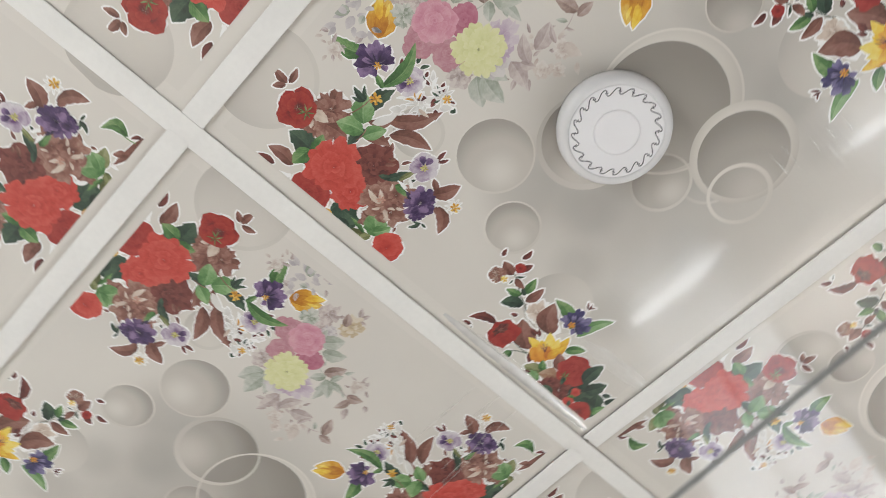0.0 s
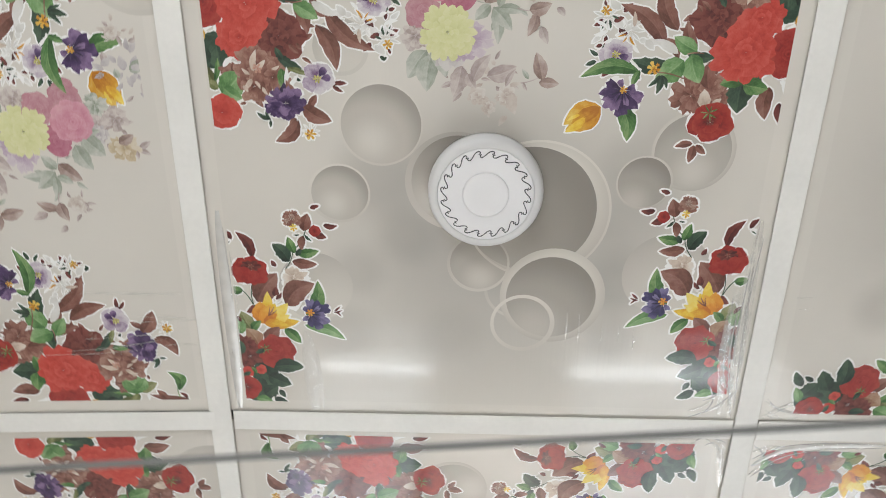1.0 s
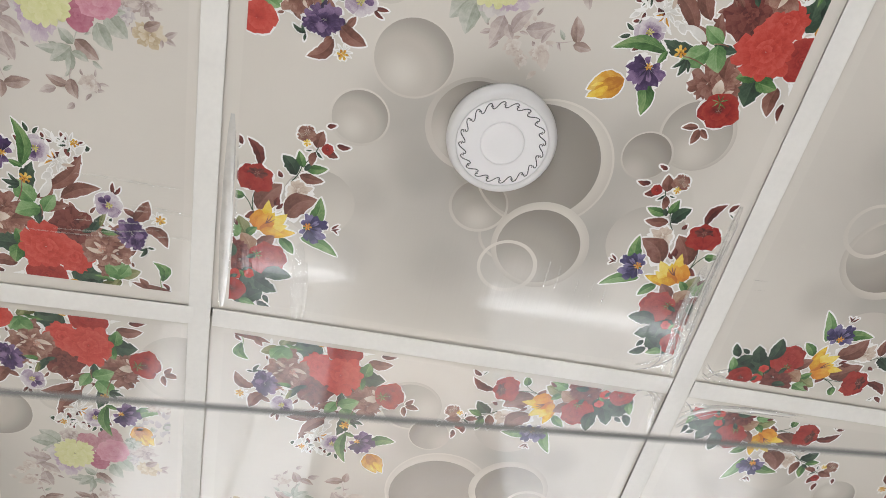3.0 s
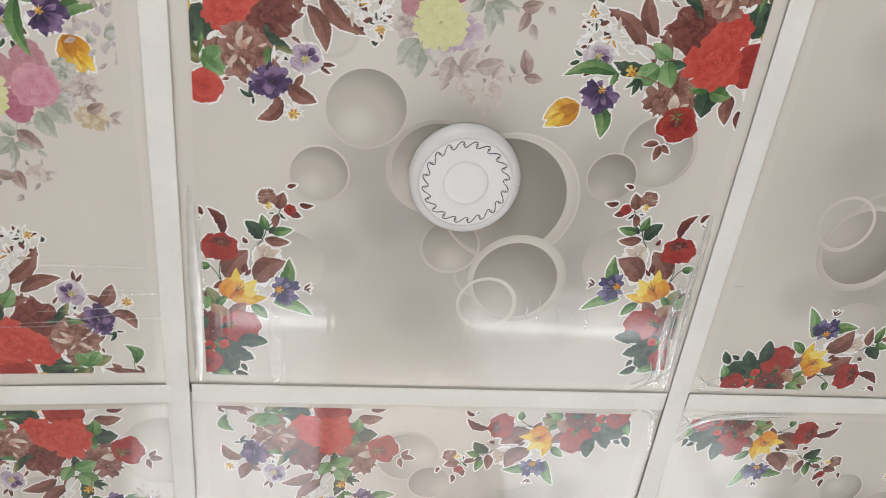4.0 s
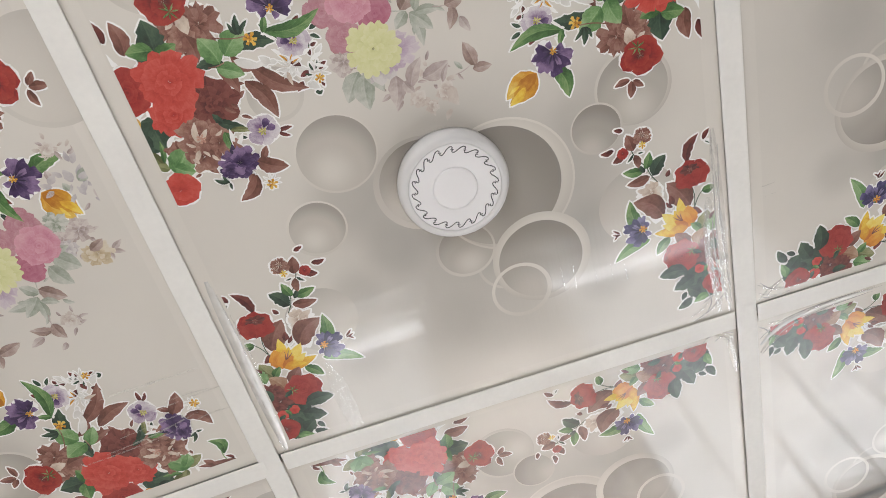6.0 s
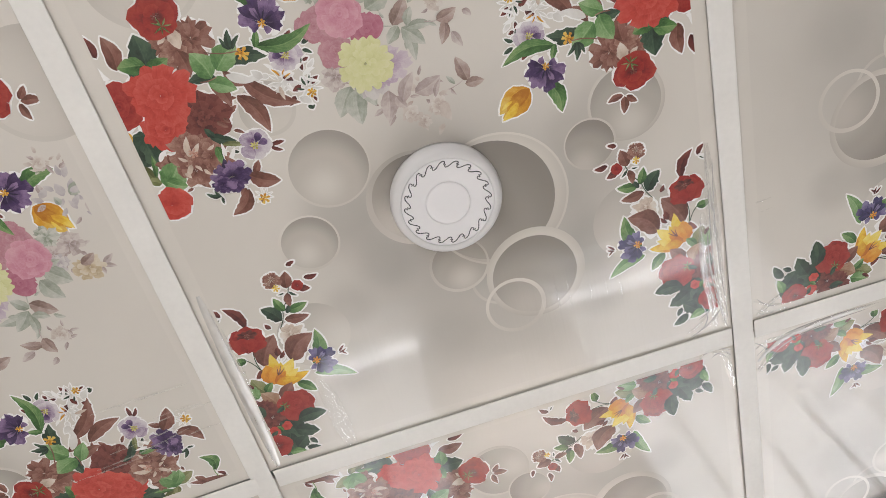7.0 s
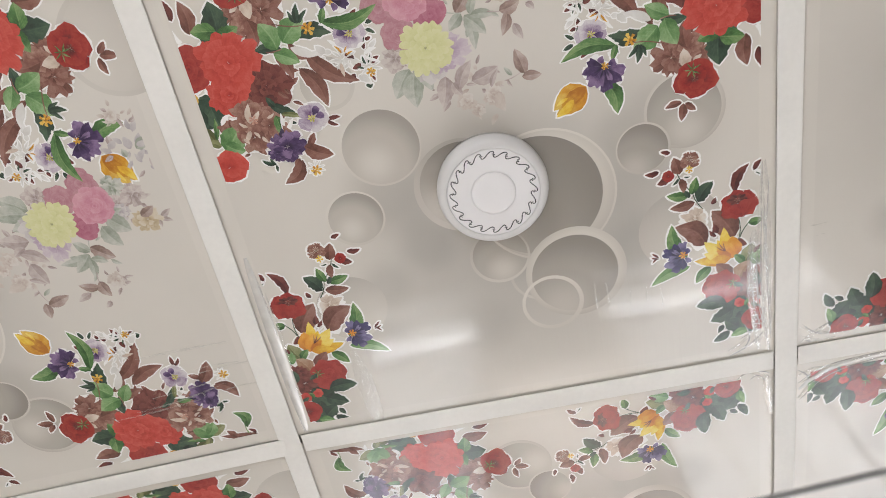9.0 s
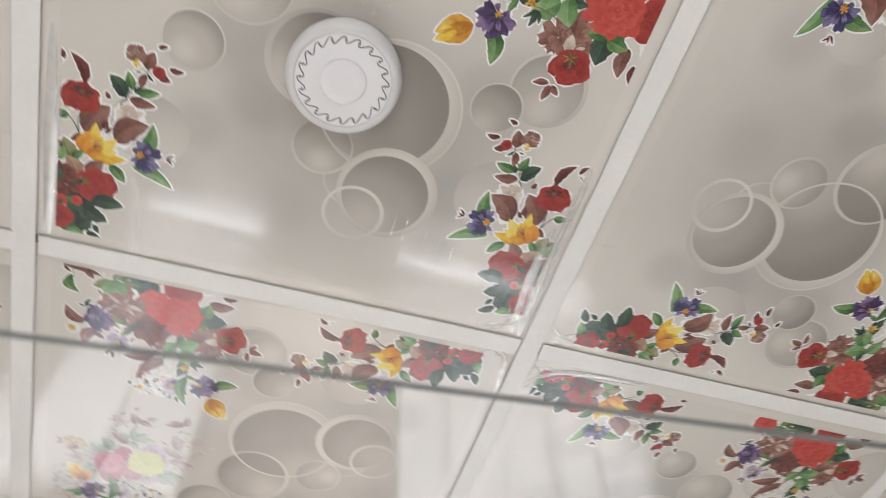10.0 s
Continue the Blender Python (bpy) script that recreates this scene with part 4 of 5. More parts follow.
def spray_upper(s):
    foliage(s, BROWN, -193.6, -129.4, 24.7, 14)
    foliage(s, RUST, -227.7, -93.1, 25.6, 12)
    foliage(s, DARKGREEN, -266.7, -117.1, 19.5, 9)
    foliage(s, BROWN, -210.3, -199.7, 23.0, 8)
    foliage(s, PALE, -115.8, -150.9, 25.3, 16)
    foliage(s, DARKGREEN, -192.1, -109.3, 16.4, 6)
    foliage(s, MAROON, -103.7, -141.8, 15.9, 7)
    foliage(s, DARKGREEN, -99.8, -172.1, 11.3, 4)
    foliage(s, BROWN, -185.1, -62.5, 19.4, 6)
    leaf(s, WHITE, -266.4, -191.8, -279.0, -203.9, 0.3)
    leaf(s, WHITE, -268.4, -189.7, -273.6, -207.6, 0.25)
    leaf(s, MAROON, -269.2, -212.5, -274.3, -234.3, 0.4)
    leaf(s, BROWN, -257.4, -197.6, -258.5, -228.8, 0.5, 0.1)
    leaf(s, BROWN, -194.9, -255.1, -191.9, -272.8, 0.5)
    leaf(s, BROWN, -193.3, -253.5, -176.7, -256.9, 0.42)
    leaf(s, BROWN, -196.9, -254.9, -207.0, -263.8, 0.5)
    peony(s, RUST, -206.4, -208.9, 19.8)
    peony(s, BROWN, -185.6, -206.1, 19.9)
    peony(s, RUST, -201.9, -197.3, 15.0)
    leaf(s, BROWN, -200.7, -200.1, -198.8, -174.1, 0.6)
    leaf(s, CREAM, -199.0, -219.0, -197.5, -200.2, 0.65)
    leaf(s, CREAM, -205.9, -214.9, -214.6, -209.2, 0.5)
    poppy(s, CRIMSON, -206.8, -232.3, 22.3, 70)
    sepal(s, GREEN, -205.0, -223.1, 8.7)
    leaf(s, DARKGREEN, -232.3, -190.3, -231.3, -223.1, 0.72)
    leaf(s, DARKGREEN, -239.9, -194.6, -248.6, -184.5, 0.8)
    leaf(s, GREEN, -232.1, -195.5, -256.5, -199.5, 0.66)
    leaf(s, GREEN, -232.4, -192.5, -211.0, -195.7, 0.62)
    rose(s, RED, -269.4, -166.8, 24.8, 20)
    rose(s, MAROON, -201.3, -136.3, 24.5, 60)
    leaf(s, DARKGREEN, -256.1, -133.6, -273.3, -134.3, 0.6)
    leaf(s, DARKGREEN, -256.1, -133.6, -278.0, -106.5, 0.9)
    leaf(s, DARKGREEN, -260.8, -130.4, -257.5, -102.4, 0.8)
    leaf(s, DARKGREEN, -269.2, -123.7, -281.5, -111.1, 0.9)
    leaf(s, OLIVE, -273.2, -107.3, -264.4, -88.9, 0.5)
    leaf(s, GOLD, -274.0, -142.5, -271.9, -132.6, 0.6)
    leaf(s, GREEN, -266.0, -93.1, -261.3, -115.4, 0.24)
    peony(s, BROWN, -249.6, -99.9, 12.1)
    leaf(s, WHITE, -256.7, -106.9, -245.9, -116.5, 0.35)
    dahlia(s, ROSE, -239.0, -135.2, 22.4, 100)
    dahlia(s, ROSE, -230.5, -165.0, 31.2, 10)
    leaf(s, OLIVE, -263.4, -86.1, -276.3, -92.7, 0.6)
    leaf(s, LIGHTGREEN, -260.8, -81.6, -239.2, -103.2, 0.82)
    leaf(s, LIGHTGREEN, -258.5, -87.0, -241.3, -76.7, 0.72)
    peony(s, RUST, -225.1, -107.7, 21.9)
    peony(s, RUST, -209.5, -99.3, 19.8)
    peony(s, RUST, -228.5, -88.5, 16.7)
    leaf(s, RUST, -219.5, -94.1, -225.1, -70.3, 0.32)
    leaf(s, CREAM, -228.2, -102.8, -224.0, -123.7, 0.3)
    leaf(s, CREAM, -226.3, -102.2, -215.7, -114.2, 0.35)
    leaf(s, CREAM, -231.5, -100.2, -239.1, -106.2, 0.35)
    leaf(s, CREAM, -229.9, -96.1, -237.7, -85.3, 0.4)
    leaf(s, CREAM, -227.3, -94.1, -222.5, -86.6, 0.35)
    leaf(s, CREAM, -239.4, -89.5, -234.7, -83.1, 0.5)
    small(s, PINKISH, -224.0, -106.2, 4.9)
    leaf(s, DARKGREEN, -203.9, -118.7, -181.1, -105.9, 0.36)
    leaf(s, DARKGREEN, -198.8, -114.8, -205.4, -126.1, 0.5)
    leaf(s, GREEN, -201.1, -106.2, -201.2, -85.9, 0.5)
    leaf(s, OLIVE, -195.3, -106.7, -174.2, -100.3, 0.25)
    leaf(s, BROWN, -185.0, -130.2, -179.7, -124.0, 0.5)
    leaf(s, BROWN, -192.1, -128.9, -183.2, -120.5, 0.4)
    leaf(s, DARKGREEN, -176.8, -167.7, -203.7, -170.2, 0.4)
    leaf(s, BROWN, -183.9, -163.3, -173.2, -138.0, 0.42, -0.1)
    leaf(s, BROWN, -169.7, -172.1, -146.8, -155.6, 0.36, 0.2)
    leaf(s, BROWN, -156.4, -161.7, -110.9, -123.8, 0.27, 0.12)
    leaf(s, BROWN, -165.4, -146.8, -147.7, -105.0, 0.36, -0.1)
    leaf(s, DARKGREEN, -159.9, -177.8, -124.9, -174.0, 0.44)
    leaf(s, PALE, -168.3, -167.4, -144.9, -155.1, 0.34)
    leaf(s, LIGHTGREEN, -181.1, -168.1, -191.6, -194.8, 0.74)
    leaf(s, LIGHTGREEN, -174.5, -173.8, -149.6, -192.4, 0.72)
    leaf(s, LIGHTGREEN, -185.4, -165.5, -162.9, -152.3, 0.6)
    stem(s, RUST, -192.3, -167.5, -176.8, -167.9)
    stem(s, RUST, -178.9, -191.7, -142.1, -185.3)
    leaf(s, DARKGREEN, -156.1, -187.8, -161.7, -200.3, 0.32)
    leaf(s, DARKGREEN, -155.1, -187.5, -152.4, -205.4, 0.36)
    leaf(s, DARKGREEN, -154.0, -187.7, -144.0, -198.4, 0.3)
    small(s, GOLD, -147.3, -181.5, 6.6)
    leaf(s, WHITE, -136.7, -182.7, -115.6, -181.9, 0.35)
    leaf(s, WHITE, -134.1, -184.1, -125.3, -173.1, 0.3)
    leaf(s, DARKGREEN, -127.0, -183.1, -121.2, -178.3, 0.2)
    leaf(s, DARKGREEN, -128.0, -180.2, -123.6, -174.7, 0.2)
    violet(s, LILAC, -110.6, -168.9, 15.5, 0.3)
    star(s, PALE, -121.6, -147.1, 13.7)
    leaf(s, GOLD, -121.8, -152.7, -127.5, -160.9, 0.2)
    leaf(s, GOLD, -119.5, -153.1, -115.4, -158.4, 0.2)
    leaf(s, GOLD, -118.2, -150.5, -110.8, -152.7, 0.2)
    leaf(s, CREAM, -125.0, -143.7, -124.3, -130.1, 0.3)
    star(s, PALE, -99.4, -135.0, 11.7)
    leaf(s, DARKGREEN, -101.7, -137.9, -103.3, -146.1, 0.3)
    leaf(s, DARKGREEN, -99.3, -138.4, -95.3, -147.1, 0.2)
    leaf(s, MAROON, -96.3, -137.5, -90.0, -140.0, 0.4)
    leaf(s, DARKGREEN, -104.1, -134.2, -110.7, -137.3, 0.25)
    small(s, GOLD, -98.4, -129.7, 4.8)
    leaf(s, MAROON, -105.8, -185.4, -99.0, -189.7, 0.5)
    leaf(s, MAROON, -103.6, -182.7, -96.8, -183.9, 0.45)
    leaf(s, MAROON, -104.6, -183.0, -100.7, -178.7, 0.45)
    leaf(s, MAROON, -97.2, -160.7, -91.3, -162.2, 0.6)
    leaf(s, DARKGREEN, -105.9, -118.9, -101.9, -114.3, 0.6)
    leaf(s, DARKGREEN, -103.9, -114.9, -99.5, -118.2, 0.5)
    leaf(s, DARKPURPLE, -205.0, -76.2, -195.6, -97.4, 0.3)
    leaf(s, WHITE, -198.1, -91.0, -195.9, -108.1, 0.25)
    leaf(s, WHITE, -195.9, -87.9, -185.1, -101.2, 0.25)
    leaf(s, BROWN, -185.4, -73.7, -197.4, -95.6, 0.36)
    leaf(s, BROWN, -176.6, -69.7, -168.7, -81.8, 0.5)
    leaf(s, BROWN, -183.2, -70.5, -155.2, -55.5, 0.52)
    leaf(s, BROWN, -187.6, -55.8, -212.0, -34.4, 0.44, -0.15)
    carnation(s, PURPLE, -198.3, -72.9, 20.3)
    carnation(s, PURPLE, -209.5, -67.8, 11.3)
    star(s, PALE, -176.6, -44.7, 9.2)
    small(s, GOLD, -176.9, -42.3, 5.8)
    leaf(s, DARKGREEN, -216.1, -56.8, -228.2, -63.8, 0.32)
    leaf(s, DARKGREEN, -215.3, -55.9, -219.8, -64.8, 0.3)
    leaf(s, DARKGREEN, -215.3, -55.9, -215.9, -48.5, 0.4)
    violet(s, LILAC, -166.6, -96.7, 16.6, 2.2)
    leaf(s, MAROON, -152.3, -92.3, -138.6, -92.8, 0.34)
    leaf(s, MAROON, -152.7, -91.2, -142.6, -84.5, 0.34)
    leaf(s, WHITE, -116.1, -189.4, -106.0, -196.9, 0.4)
    leaf(s, WHITE, -124.9, -188.8, -128.2, -197.0, 0.4)
    leaf(s, WHITE, -101.6, -147.8, -88.3, -151.6, 0.3)
    leaf(s, WHITE, -100.6, -144.3, -88.3, -138.4, 0.25)
    leaf(s, WHITE, -126.5, -160.6, -132.6, -167.7, 0.35)
    leaf(s, WHITE, -105.9, -154.5, -97.9, -158.7, 0.4)
    leaf(s, MAROON, -98.1, -125.7, -96.4, -120.7, 0.5)
    leaf(s, DARKGREEN, -132.4, -185.7, -135.4, -191.8, 0.35)
    leaf(s, WHITE, -263.1, -76.2, -272.5, -75.5, 0.4)
    leaf(s, CREAM, -220.6, -88.4, -215.7, -80.8, 0.4)
    leaf(s, CREAM, -210.3, -105.5, -202.3, -108.9, 0.35)
    leaf(s, GREEN, -134.3, -184.6, -79.4, -190.4, 0.26, 0.14)
    leaf(s, GREEN, -119.5, -217.0, -129.4, -252.2, 0.46, -0.12)
    leaf(s, GREEN, -134.4, -183.5, -128.4, -198.8, 0.4)
    iris(s, PURPLE, -120.9, -202.3, -111.2, -224.0)
    small(s, GOLD, -121.0, -201.8, 3.9)
    tulip(s, GOLD, -99.8, -219.5, -68.2, -240.0, 0.6)


def spray_upper_end(s):
    bud(s, ROSE, -261.7, -63.3, 19.4, 0)


def spray_corner(s):
    leaf(s, OLIVE, 264.3, -213.4, 244.4, -202.0, 0.7)
    leaf(s, OLIVE, 262.9, -205.6, 253.0, -228.3, 0.6)
    leaf(s, BROWN, 269.6, -191.3, 254.4, -176.6, 0.7)
    leaf(s, TAN, 260.3, -187.5, 244.4, -202.0, 0.5)
    leaf(s, BROWN, 275.5, -262.2, 268.8, -218.0, 0.2)
    leaf(s, BROWN, 274.6, -237.0, 262.3, -226.9, 0.5)
    leaf(s, GREEN, 263.2, -253.2, 238.0, -242.3, 0.5, 0.3)
    stem(s, GREEN, 252.3, -252.1, 272.6, -251.9)
    leaf(s, MAROON, 273.9, -261.0, 266.3, -252.8, 0.4)


def spray_lower(s):
    foliage(s, DARKGREEN, -253.3, 247.4, 30.0, 12)
    foliage(s, BROWN, -255.0, 187.6, 21.4, 8)
    foliage(s, MAROON, -219.5, 121.6, 20.2, 5)
    foliage(s, PALE, -209.4, 133.1, 19.0, 7)
    foliage(s, MAROON, -261.2, 219.5, 19.0, 6)
    leaf(s, MAROON, -247.3, 93.2, -263.4, 63.6, 0.34, 0.15)
    leaf(s, MAROON, -268.1, 72.3, -276.2, 61.4, 0.42)
    leaf(s, WHITE, -270.8, 72.8, -279.4, 75.7, 0.3)
    leaf(s, DARKGREEN, -270.2, 74.5, -275.6, 78.6, 0.2)
    stem(s, DARKGREEN, -251.8, 125.5, -251.2, 152.0)
    stem(s, DARKGREEN, -252.7, 149.0, -265.1, 130.0)
    leaf(s, GREEN, -262.2, 132.7, -278.0, 130.0, 0.62)
    leaf(s, WHITE, -213.4, 131.7, -205.8, 156.7, 0.9)
    leaf(s, WHITE, -213.5, 119.1, -186.9, 116.4, 0.7)
    leaf(s, BROWN, -247.7, 146.0, -223.4, 110.9, 0.62)
    leaf(s, MAROON, -242.9, 154.3, -260.4, 159.1, 0.6)
    leaf(s, MAROON, -228.3, 138.8, -225.4, 127.3, 0.6)
    leaf(s, MAROON, -227.0, 142.5, -220.0, 134.0, 0.4)
    leaf(s, WHITE, -248.0, 154.0, -242.7, 160.8, 0.7)
    peony(s, CREAM, -206.4, 117.1, 13.4)
    leaf(s, CREAM, -204.3, 114.8, -189.6, 109.3, 0.5)
    leaf(s, CREAM, -208.3, 111.8, -205.0, 102.3, 0.6)
    leaf(s, MAROON, -204.5, 130.2, -210.5, 132.7, 0.5)
    leaf(s, BROWN, -216.4, 149.6, -183.7, 122.2, 0.62, -0.15)
    leaf(s, MAROON, -164.0, 157.6, -155.2, 154.5, 0.25)
    leaf(s, MAROON, -162.4, 156.6, -156.2, 162.1, 0.25)
    leaf(s, MAROON, -163.6, 156.2, -156.2, 149.3, 0.25)
    leaf(s, GREEN, -194.9, 161.6, -179.8, 119.1, 0.36, 0.14)
    leaf(s, GREEN, -220.2, 179.2, -202.9, 197.1, 0.5)
    leaf(s, LIGHTGREEN, -196.9, 174.1, -153.4, 190.9, 0.3, -0.1)
    iris(s, INDIGO, -190.3, 160.0, -168.6, 161.0)
    small(s, ORANGE, -190.4, 158.3, 4.9)
    trumpet(s, YELLOW, -242.3, 173.1, -222.4, 142.4)
    cup(s, CRIMSON, -256.8, 124.2, -247.9, 93.0)
    stem(s, DARKGREEN, -214.2, 106.6, -203.6, 84.0)
    stem(s, DARKGREEN, -203.6, 84.0, -188.8, 59.9)
    leaf(s, DARKGREEN, -208.9, 97.1, -225.3, 76.4, 0.62)
    leaf(s, GREEN, -199.8, 87.6, -176.5, 83.9, 0.46)
    leaf(s, GREEN, -202.1, 86.8, -208.6, 68.3, 0.5)
    leaf(s, DARKGREEN, -200.8, 90.2, -194.8, 80.5, 0.5)
    leaf(s, BROWN, -205.6, 96.8, -179.2, 99.4, 0.44)
    leaf(s, BROWN, -191.2, 61.3, -186.1, 41.6, 0.66)
    leaf(s, RUST, -192.4, 66.6, -194.6, 83.5, 0.5)
    leaf(s, DARKGREEN, -190.3, 65.9, -183.3, 72.7, 0.3)
    leaf(s, DARKGREEN, -195.8, 65.5, -202.2, 66.1, 0.3)
    leaf(s, MAROON, -180.6, 64.9, -167.6, 68.7, 0.6)
    bud(s, RED, -179.3, 61.1, 7.0, 3)
    peony(s, RUST, -202.9, 47.2, 10.1)
    small(s, RUST, -208.0, 51.2, 5.0)
    small(s, RUST, -199.9, 42.6, 5.0)
    small(s, YELLOW, -201.7, 57.6, 4.4)
    star(s, CREAM, -202.4, 46.0, 4.4)
    star(s, CREAM, -207.5, 49.9, 3.1)
    leaf(s, MAROON, -182.8, 35.8, -173.2, 32.7, 0.5)
    leaf(s, MAROON, -170.3, 54.8, -155.5, 54.9, 0.42)
    leaf(s, OLIVE, -255.8, 182.3, -266.7, 158.4, 0.7)
    leaf(s, LIGHTGREEN, -267.8, 186.1, -276.3, 163.0, 0.7)
    leaf(s, MAROON, -267.5, 171.2, -274.6, 162.0, 0.4)
    leaf(s, GREEN, -256.9, 181.9, -245.8, 169.5, 0.6)
    leaf(s, TAN, -250.6, 201.2, -262.7, 179.7, 0.8)
    leaf(s, BROWN, -242.5, 197.5, -226.0, 176.9, 0.62)
    peony(s, MAROON, -262.5, 215.5, 20.4)
    peony(s, MAROON, -268.0, 201.3, 14.4)
    leaf(s, DARKGREEN, -272.5, 213.4, -271.1, 195.0, 0.5)
    leaf(s, DARKGREEN, -257.5, 247.5, -247.6, 278.8, 1.1)
    leaf(s, DARKGREEN, -256.3, 224.9, -239.3, 254.7, 0.9)
    leaf(s, DARKGREEN, -268.4, 270.4, -250.9, 268.2, 0.9)
    rose(s, RED, -231.6, 208.5, 21.8, 40)
    sepal(s, GREEN, -244.0, 205.4, 7.2)
    leaf(s, DARKGREEN, -245.2, 205.0, -255.5, 211.3, 0.5)
    leaf(s, DARKGREEN, -236.1, 229.3, -202.3, 228.4, 0.58)
    leaf(s, DARKGREEN, -244.0, 240.3, -217.8, 252.4, 0.66)
    leaf(s, DARKGREEN, -251.0, 244.7, -253.4, 267.3, 0.7)
    leaf(s, DARKGREEN, -249.1, 267.1, -233.9, 255.0, 0.95)
    leaf(s, DARKGREEN, -239.3, 271.0, -220.4, 281.4, 0.5)
    leaf(s, LIGHTGREEN, -260.5, 271.8, -240.3, 278.0, 0.5)
    bud(s, ROSE, -251.1, 233.1, 6.6, 1)
    bud(s, ROSE, -267.3, 236.5, 7.4, 2)
    leaf(s, GREEN, -257.1, 238.7, -262.1, 229.7, 0.5)
    leaf(s, DARKGREEN, -272.5, 243.4, -263.1, 236.3, 0.5)
    poppy(s, RED, -269.2, 257.3, 18.8, 0)


def bouquet(s):
    foliage(s, FADEMAUVE, -12.7, -102.3, 34.0, 14)
    foliage(s, FADECREAM, 9.7, -88.2, 26.6, 10)
    foliage(s, FADELILAC, -101.1, -252.5, 23.6, 14)
    foliage(s, FADEMAUVE, -51.9, -222.3, 22.3, 10)
    foliage(s, FADECREAM, -135.5, -250.7, 14.9, 7)
    foliage(s, FADEGREEN, -2.9, -168.5, 26.0, 8)
    foliage(s, FADEMAUVE, 36.3, -180.2, 16.0, 6)
    leaf(s, FADEGREEN, -100.6, -254.7, -111.8, -270.9, 0.6)
    leaf(s, FADELILAC, -101.7, -249.2, -115.7, -246.3, 0.6)
    leaf(s, FADEGREEN, -94.5, -242.7, -103.6, -240.3, 0.7)
    leaf(s, FADELILAC, -104.0, -256.0, -106.7, -266.6, 0.6)
    leaf(s, FADELILAC, -87.6, -252.1, -99.0, -262.5, 0.4)
    leaf(s, FADEMAUVE, -89.0, -263.5, -71.9, -267.9, 0.45)
    leaf(s, FADELILAC, -85.8, -255.0, -96.5, -250.7, 0.4)
    leaf(s, FADEMAUVE, -77.2, -254.1, -71.4, -245.8, 0.35)
    peony(s, FADECREAM, -137.6, -243.3, 8.0)
    leaf(s, FADEMAUVE, -142.8, -240.7, -147.4, -235.6, 0.5)
    leaf(s, FADEMAUVE, -128.8, -257.4, -131.9, -265.7, 0.5)
    leaf(s, FADEMAUVE, -134.3, -247.9, -124.3, -250.9, 0.4)
    leaf(s, FADEMAUVE, -108.8, -232.8, -119.9, -231.4, 0.6)
    leaf(s, FADELILAC, -106.1, -228.2, -113.9, -237.3, 0.6)
    peony(s, FADEMAUVE, -55.1, -232.2, 14.7)
    peony(s, FADEMAUVE, -48.6, -213.5, 12.4)
    peony(s, FADEGREEN, -68.8, -215.5, 12.2)
    peony(s, FADELILAC, -39.1, -214.7, 10.0)
    peony(s, TANROSE, -25.0, -237.9, 15.1)
    leaf(s, FADEBROWN, -30.1, -232.4, -38.7, -248.1, 0.6)
    leaf(s, FADEMAUVE, -23.6, -251.1, -32.1, -264.2, 0.42)
    leaf(s, FADEMAUVE, -22.9, -250.9, -17.8, -262.7, 0.42)
    leaf(s, FADEMAUVE, -22.0, -249.3, -13.3, -249.1, 0.42)
    leaf(s, FADEGREEN, -38.8, -197.2, -17.2, -217.4, 0.7)
    leaf(s, FADEGREEN, -28.5, -189.2, -2.6, -202.7, 0.6)
    leaf(s, FADEGREEN, -42.3, -199.8, -42.8, -216.2, 0.5)
    leaf(s, FADEGREEN, -61.9, -124.7, -80.3, -98.5, 0.6)
    leaf(s, FADEGREEN, -57.3, -121.4, -62.1, -86.1, 0.6)
    leaf(s, FADEGREEN, -57.3, -127.7, -43.2, -99.8, 0.5)
    peony(s, FADEMAUVE, -72.1, -138.1, 14.8)
    peony(s, FADELILAC, -40.1, -121.1, 16.5)
    carnation(s, FADEPURPLE, -21.1, -134.2, 21.9)
    carnation(s, FADEPURPLE, -31.3, -124.7, 12.8)
    leaf(s, FADEMAUVE, -28.7, -110.9, -36.3, -81.3, 0.56)
    leaf(s, FADEMAUVE, -23.5, -103.4, -15.4, -89.4, 0.6)
    leaf(s, FADEMAUVE, -18.2, -95.8, -1.6, -121.8, 0.45)
    leaf(s, FADEMAUVE, -4.6, -101.2, 23.0, -110.9, 0.56)
    peony(s, FADECREAM, -12.8, -81.8, 9.8)
    peony(s, FADECREAM, 14.1, -82.2, 10.7)
    peony(s, FADECREAM, -2.4, -71.7, 7.9)
    leaf(s, FADECREAM, 19.3, -86.4, 23.4, -64.8, 0.5)
    leaf(s, FADEMAUVE, 13.3, -91.8, 22.5, -108.5, 0.3)
    stem(s, FADEMAUVE, 24.0, -94.8, 47.6, -102.7)
    leaf(s, FADEGREEN, 35.0, -99.0, 28.3, -108.5, 0.4)
    leaf(s, FADEMAUVE, 30.0, -96.0, 34.1, -87.6, 0.35)
    leaf(s, FADEBROWN, 48.2, -98.4, 41.1, -124.0, 0.5)
    leaf(s, FADEBROWN, 44.7, -96.0, 63.8, -94.8, 0.55)
    stem(s, FADEGREEN, -22.5, -172.8, -3.1, -167.3)
    leaf(s, FADEBROWN, -8.5, -168.2, 8.6, -190.0, 0.56)
    leaf(s, FADEGREEN, -3.4, -166.1, -17.2, -152.8, 0.6)
    leaf(s, FADEGREEN, 0.4, -164.5, 4.5, -130.7, 0.34)
    leaf(s, FADEGREEN, -1.1, -163.9, 17.1, -143.4, 0.5)
    leaf(s, FADEGREEN, 4.5, -164.1, 12.1, -180.2, 0.5)
    leaf(s, FADEGREEN, 4.3, -162.9, 27.7, -159.7, 0.4)
